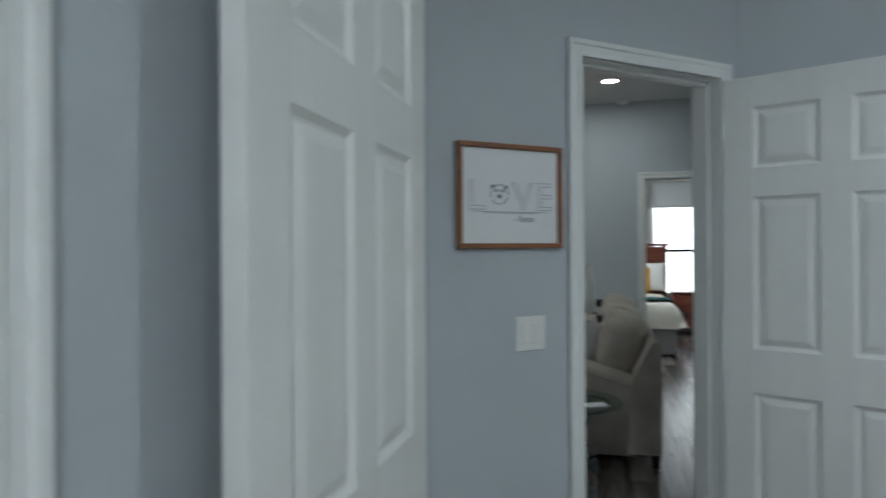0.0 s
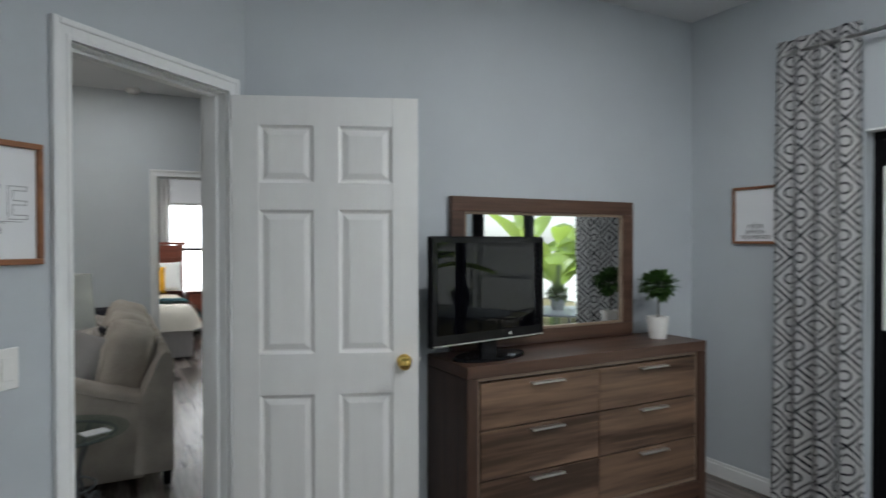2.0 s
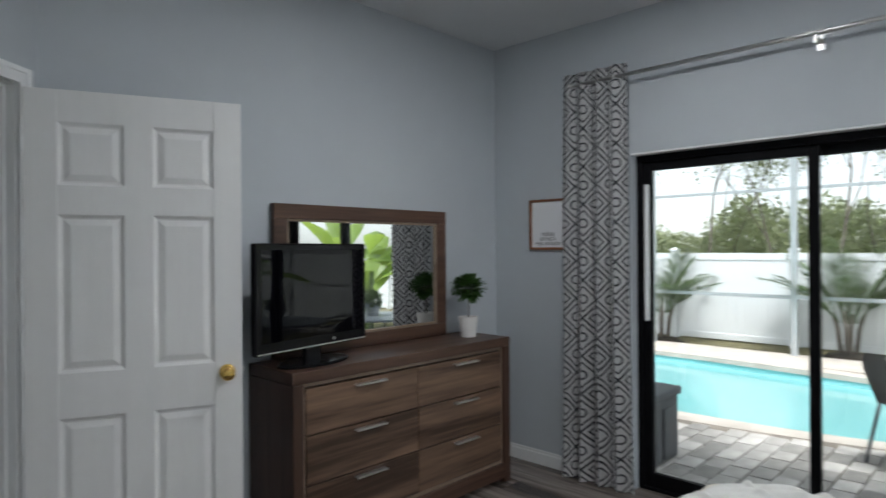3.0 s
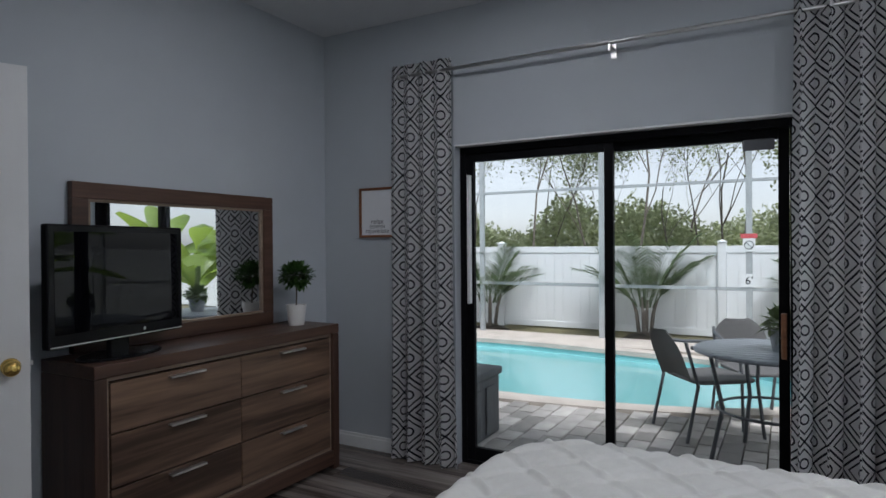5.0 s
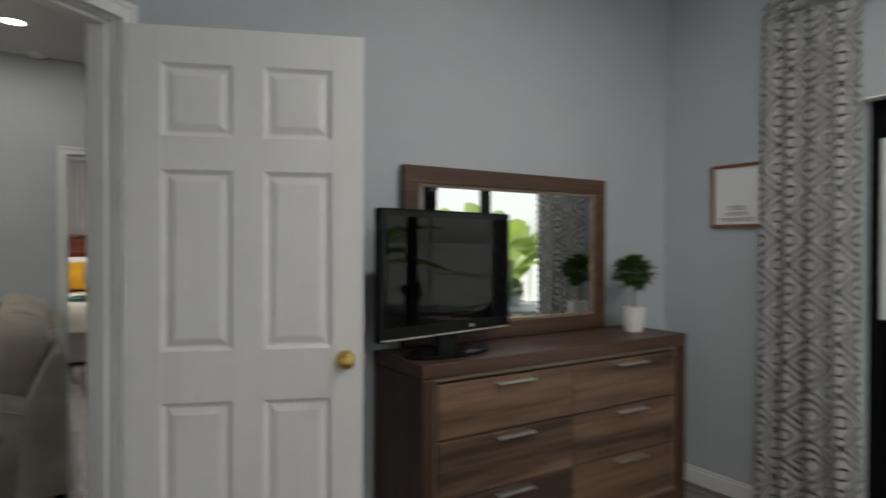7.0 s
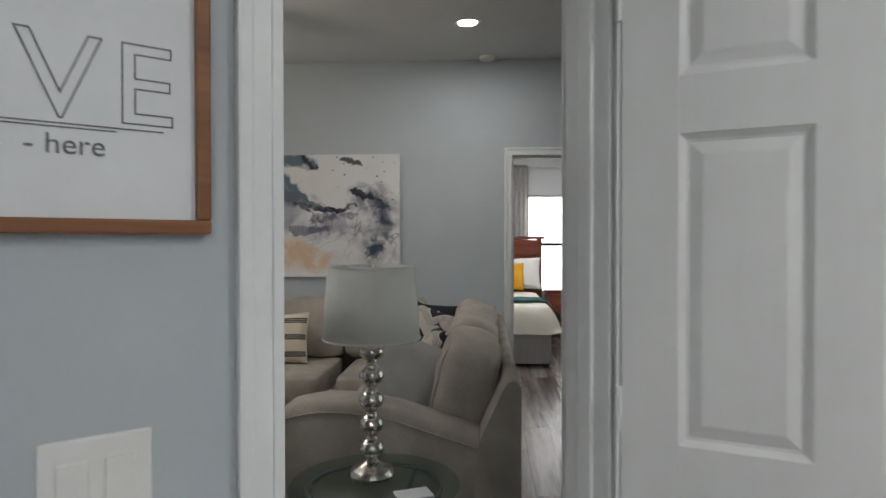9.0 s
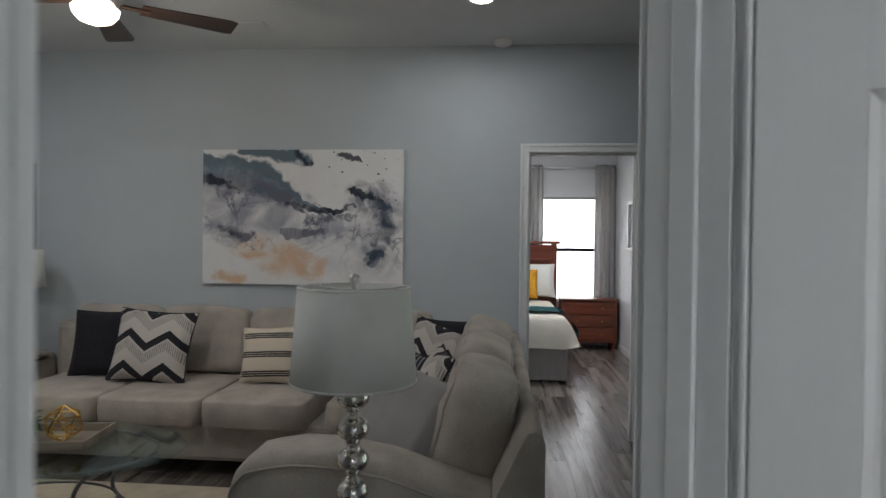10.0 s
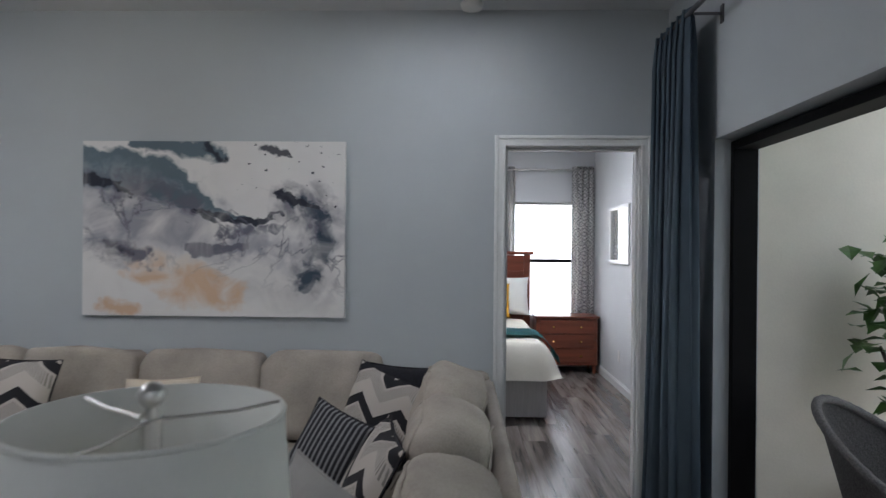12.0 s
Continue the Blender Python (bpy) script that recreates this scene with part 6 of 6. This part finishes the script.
def patio_chair(m):
    ob = thing("patio_chair", "grey wicker patio armchair with a dark metal frame", "chair", m, "patio chairs")
    bm = B()
    n, g = 10, []
    for i in range(n + 1):
        row = []
        for k in range(n + 1):
            u, v = i / n * 2 - 1, k / n
            wd = 0.22 * (1 if v < 0.5 else 1 - 0.55 * ((v - 0.5) / 0.5) ** 2.5)
            row.append(bm.verts.new((u * wd, 0.22 + v * 0.14 - 0.05 * u * u * -1, 0.42 + v * 0.36)))
        g.append(row)
    for i in range(n):
        for k in range(n):
            bm.faces.new((g[i][k], g[i + 1][k], g[i + 1][k + 1], g[i][k + 1])).smooth = True
    bmesh.ops.solidify(bm, geom=bm.faces[:], thickness=0.02)
    part("backrest", bm, WICKER, ob)
    bm = B()
    cushion(bm, 0.48, 0.48, 0.035, 0.25, pose(0, 0, 0.42), crumple=0.002)
    part("seat", bm, WICKER, ob)
    for s in (-1, 1):
        bm = B()
        tube(bm, [(s * 0.25, 0.33, 0), (s * 0.245, 0.24, 0.40), (s * 0.235, 0.33, 0.72)], 0.013, 8)
        part("leg", bm, STEEL, ob)
        bm = B()
        tube(bm, [(s * 0.26, -0.27, 0), (s * 0.25, -0.22, 0.42), (s * 0.265, -0.22, 0.60)], 0.013, 8)
        part("leg", bm, STEEL, ob)
        bm = B()
        tube(bm, [(s * 0.265, -0.24, 0.60), (s * 0.275, -0.20, 0.635), (s * 0.27, 0.05, 0.645), (s * 0.24, 0.29, 0.68)], 0.014, 8)
        part("armrest", bm, STEEL, ob)
    return ob


pc = patio_chair(pose(5.06, 0.33, GZ, 0, 0, 38))
copy_thing(pc, pose(5.50, 0.0, GZ, 0, 0, -62))


def wicker_chair(m):
    """A tub chair: a woven back that curls round into the arms, with a thick rolled rim."""
    ob = thing("wicker_chair", "dark grey woven wicker tub chair on the covered patio", "chair", m)
    bm = B()
    rows = []
    for i in range(49):
        a = math.pi * i / 48
        lift = math.sin(a) ** 1.5
        col = []
        for k in range(19):
            v = k / 18
            r = 0.29 + 0.05 * v * (0.4 + lift)
            weave = 0.004 * math.sin(i * math.pi + math.pi * (k % 2))
            col.append(bm.verts.new((r * math.cos(a) * (1 + weave), r * math.sin(a) * 0.95 + 0.08 * v * lift, 0.38 + v * (0.24 + 0.26 * lift) + 0.003 * ((i + k) % 2))))
        rows.append(col)
    for i in range(48):
        for k in range(18):
            bm.faces.new((rows[i][k], rows[i + 1][k], rows[i + 1][k + 1], rows[i][k + 1]))
    rim = [c[-1].co.copy() for c in rows]
    bmesh.ops.solidify(bm, geom=bm.faces[:], thickness=0.018)
    part("backrest", bm, WICKER, ob)
    bm = B()
    tube(bm, rim, 0.02, 8)
    part("rim", bm, WICKER, ob, "rolled woven rim", True)
    bm = B()
    cushion(bm, 0.56, 0.56, 0.06, 0.3, pose(0, 0, 0.38), crumple=0.002)
    part("seat", bm, WICKER, ob)
    for x, y in ((-0.24, -0.2), (0.24, -0.2), (-0.2, 0.22), (0.2, 0.22)):
        bm = B()
        tube(bm, [(x * 1.1, y * 1.1, 0), (x, y, 0.38)], 0.016, 8)
        part("leg", bm, WICKER, ob)
    return ob


wicker_chair(pose(2.09, 5.22, GZ, 0, 0, 40))
pt = thing("patio_table", "round slatted dark metal patio table", "table", pose(4.52, -0.12, GZ))
bm = B()
tube(bm, [(0.48 * math.cos(k * 0.1571), 0.48 * math.sin(k * 0.1571), 0.72) for k in range(41)], 0.014, 8)
part("rim", bm, SLAT, pt)
for k in range(11):
    x = -0.42 + k * 0.084
    hl = math.sqrt(max(0.01, 0.475 ** 2 - x * x))
    bm = B()
    span(bm, x - 0.037, -hl, 0.716, x + 0.037, hl, 0.731, 0.003)
    part("slat", bm, SLAT, pt)
for k in range(4):
    a = k * 1.5708 + 0.5
    ca, sa = math.cos(a), math.sin(a)
    bm = B()
    tube(bm, [(0.42 * ca, 0.42 * sa, 0), (0.34 * ca, 0.34 * sa, 0.36), (0.42 * ca, 0.42 * sa, 0.71)], 0.014, 8)
    part("leg", bm, STEEL, pt)
bm = B()
tube(bm, [(0.35 * math.cos(k * 0.2094), 0.35 * math.sin(k * 0.2094), 0.34) for k in range(31)], 0.010, 8)
part("ring", bm, STEEL, pt)
potted("table_plant", "leafy green plant in a grey pot on the patio table", pose(4.50, -0.17, GZ + 0.731), 0.09, 0.14, 0.0, 0.10, 120, 0.09, mat("grey_pot", (0.3, 0.32, 0.34), 0.6), LEAF2)
db = thing("deck_box", "dark grey resin storage box on the patio", "storage box", pose(3.72, 1.72, GZ))
bm = B()
span(bm, 0.02, 0.02, 0, 0.60, 1.10, 0.44, 0.015)
part("body", bm, DARKBOX, db)
for x in (0.10, 0.35):
    bm = B()
    span(bm, x, 0.008, 0.03, x + 0.16, 0.022, 0.38, 0.006)
    part("panel", bm, DARKBOX, db)
bm = B()
span(bm, 0, 0, 0.441, 0.62, 1.12, 0.50, 0.015)
part("lid", bm, DARKBOX, db)


def banana(x, y, seed):
    r = random.Random(seed)
    ob = thing("banana_plant", "broad-leaved tropical plant beside the patio", "plant", pose(x, y, GZ - 0.05), "tropical plants")
    bm = B()
    tube(bm, [(0, 0, 0), (0.05, 0, 0.8), (0.08, 0.03, 1.3)], [0.10, 0.08, 0.05], 9)
    part("stem", bm, LEAF2, ob)
    for k in range(9):
        bm = B()
        a, el, ln = k * 0.72 + r.uniform(-.2, .2), r.uniform(0.8, 1.4), r.uniform(1.2, 1.8)
        p, d = Vector((0.06, 0, r.uniform(0.5, 1.3))), Vector((math.cos(a) * math.cos(el), math.sin(a) * math.cos(el), math.sin(el)))
        side = Vector((-math.sin(a), math.cos(a), 0))
        rows = []
        for q in range(13):
            t = q / 12
            w = 0.02 if t < 0.2 else 0.19 * math.sin((t - 0.2) / 0.8 * 2.9) ** 0.6 + 0.01
            up = side.cross(d)
            rows.append([bm.verts.new(p + side * w + up * w * 0.35), bm.verts.new(p), bm.verts.new(p - side * w + up * w * 0.35)])
            d = (d + Vector((math.cos(a) * 0.03, math.sin(a) * 0.03, -0.11))).normalized()
            p = p + d * ln / 12
        for u, v in zip(rows, rows[1:]):
            for i in range(2):
                bm.faces.new((u[i], u[i + 1], v[i + 1], v[i])).smooth = True
        part("leaf", bm, BANANA, ob)


banana(7.1, -3.5, 1)
banana(7.9, -4.5, 2)
banana(7.3, -4.6, 3)
vp = thing("trailing_plant", "green leafy plant trailing down the patio wall", "plant", pose(2.50, 5.95, GZ))
bm = B()
turned(bm, [(0.13, 0), (0.16, 0.30), (0.14, 0.30), (0, 0.28)], 24)
part("pot", bm, POT, vp)
bm = B()
r = random.Random(8)
for k in range(9):
    tube(bm, [(0, 0, 0.28), (r.uniform(-.05, .05), r.uniform(-.05, .05), 0.8), (r.uniform(-.16, .16), r.uniform(-.12, .12), r.uniform(1.0, 1.55))], 0.006, 5)
part("stems", bm, BARK, vp)
bm = B()
for k in range(210):
    z = r.uniform(0.75, 1.64)
    leafcard(bm, Vector((r.gauss(0, .10), r.gauss(0, .09), z)), Vector((r.gauss(0, 1), r.gauss(0, 1), r.gauss(-.2, .5))), 0.14, 0.10)
part("leaves", bm, LEAF, vp)

# ---- pieces last ----
pm = B()
span(pm, -0.106, -0.070, -0.05, 0.106, 0.070, 0.0, 0.006)
paver_mesh = bpy.data.meshes.new("paver")
pm.to_mesh(paver_mesh)
pm.free()
paver_mesh.materials.append(PAVER)
patio = tagged(new("patio"), "tumbled grey and tan brick pavers between house and pool", "pavement", kind="structure")
joined = B()
count = 0
for j in range(-28, 26):
    y = j * 0.148
    for i in range(13):
        x = 3.70 + i * 0.222 + (0.111 if j % 2 else 0)
        if inside(x, y, 0.24) or y > YD + T - 0.1 and x < 5.2:
            continue
        if -1.3 < y < 2.4 and count < 300:
            o = new("paver", paver_mesh)
            o.parent = patio
            o.matrix_basis = pose(x, y, GZ + rng.uniform(-.004, .004), rng.uniform(-.8, .8), rng.uniform(-.8, .8), rng.uniform(-1.5, 1.5))
            count += 1
        else:
            span(joined, x - 0.106, y - 0.07, GZ - 0.05, x + 0.106, y + 0.07, GZ + rng.uniform(-.004, .003))
tagged(part("paver_field", joined, PAVER, patio), kind="stuff")

plank_mesh = {}
rest = B()
count = 0
for i in range(-24, 20):
    x = i * 0.178 + 0.09
    y = -2.9 + (i * 0.47) % 1.22
    while y < YB:
        yc = y + 0.61
        if not (x > XL + 0.1 and yc > YD and yc < YF) and not (x > XR and yc > YF) and not (x < WEST - 0.05 and yc < 2.0) and not (x < -1.0 and yc < 3.62) and x > -4.2:
            near = (-0.6 < x < 1.95 and yc > 2.2) or (0.2 < x and yc > 0.6)
            if near and count < 300:
                if not plank_mesh:
                    pb = B()
                    span(pb, -0.0885, -0.609, -0.011, 0.0885, 0.609, 0.0, 0.0012)
                    plank_mesh[0] = bpy.data.meshes.new("plank")
                    pb.to_mesh(plank_mesh[0])
                    pb.free()
                    plank_mesh[0].materials.append(PLANK)
                o = new("plank", plank_mesh[0])
                o.parent = floor
                o.location = (x, yc, 0)
                count += 1
            else:
                span(rest, x - 0.0885, yc - 0.609, -0.011, x + 0.0885, yc + 0.609, 0.0)
        y += 1.22
tagged(part("plank_field", rest, PLANK, floor), kind="stuff")
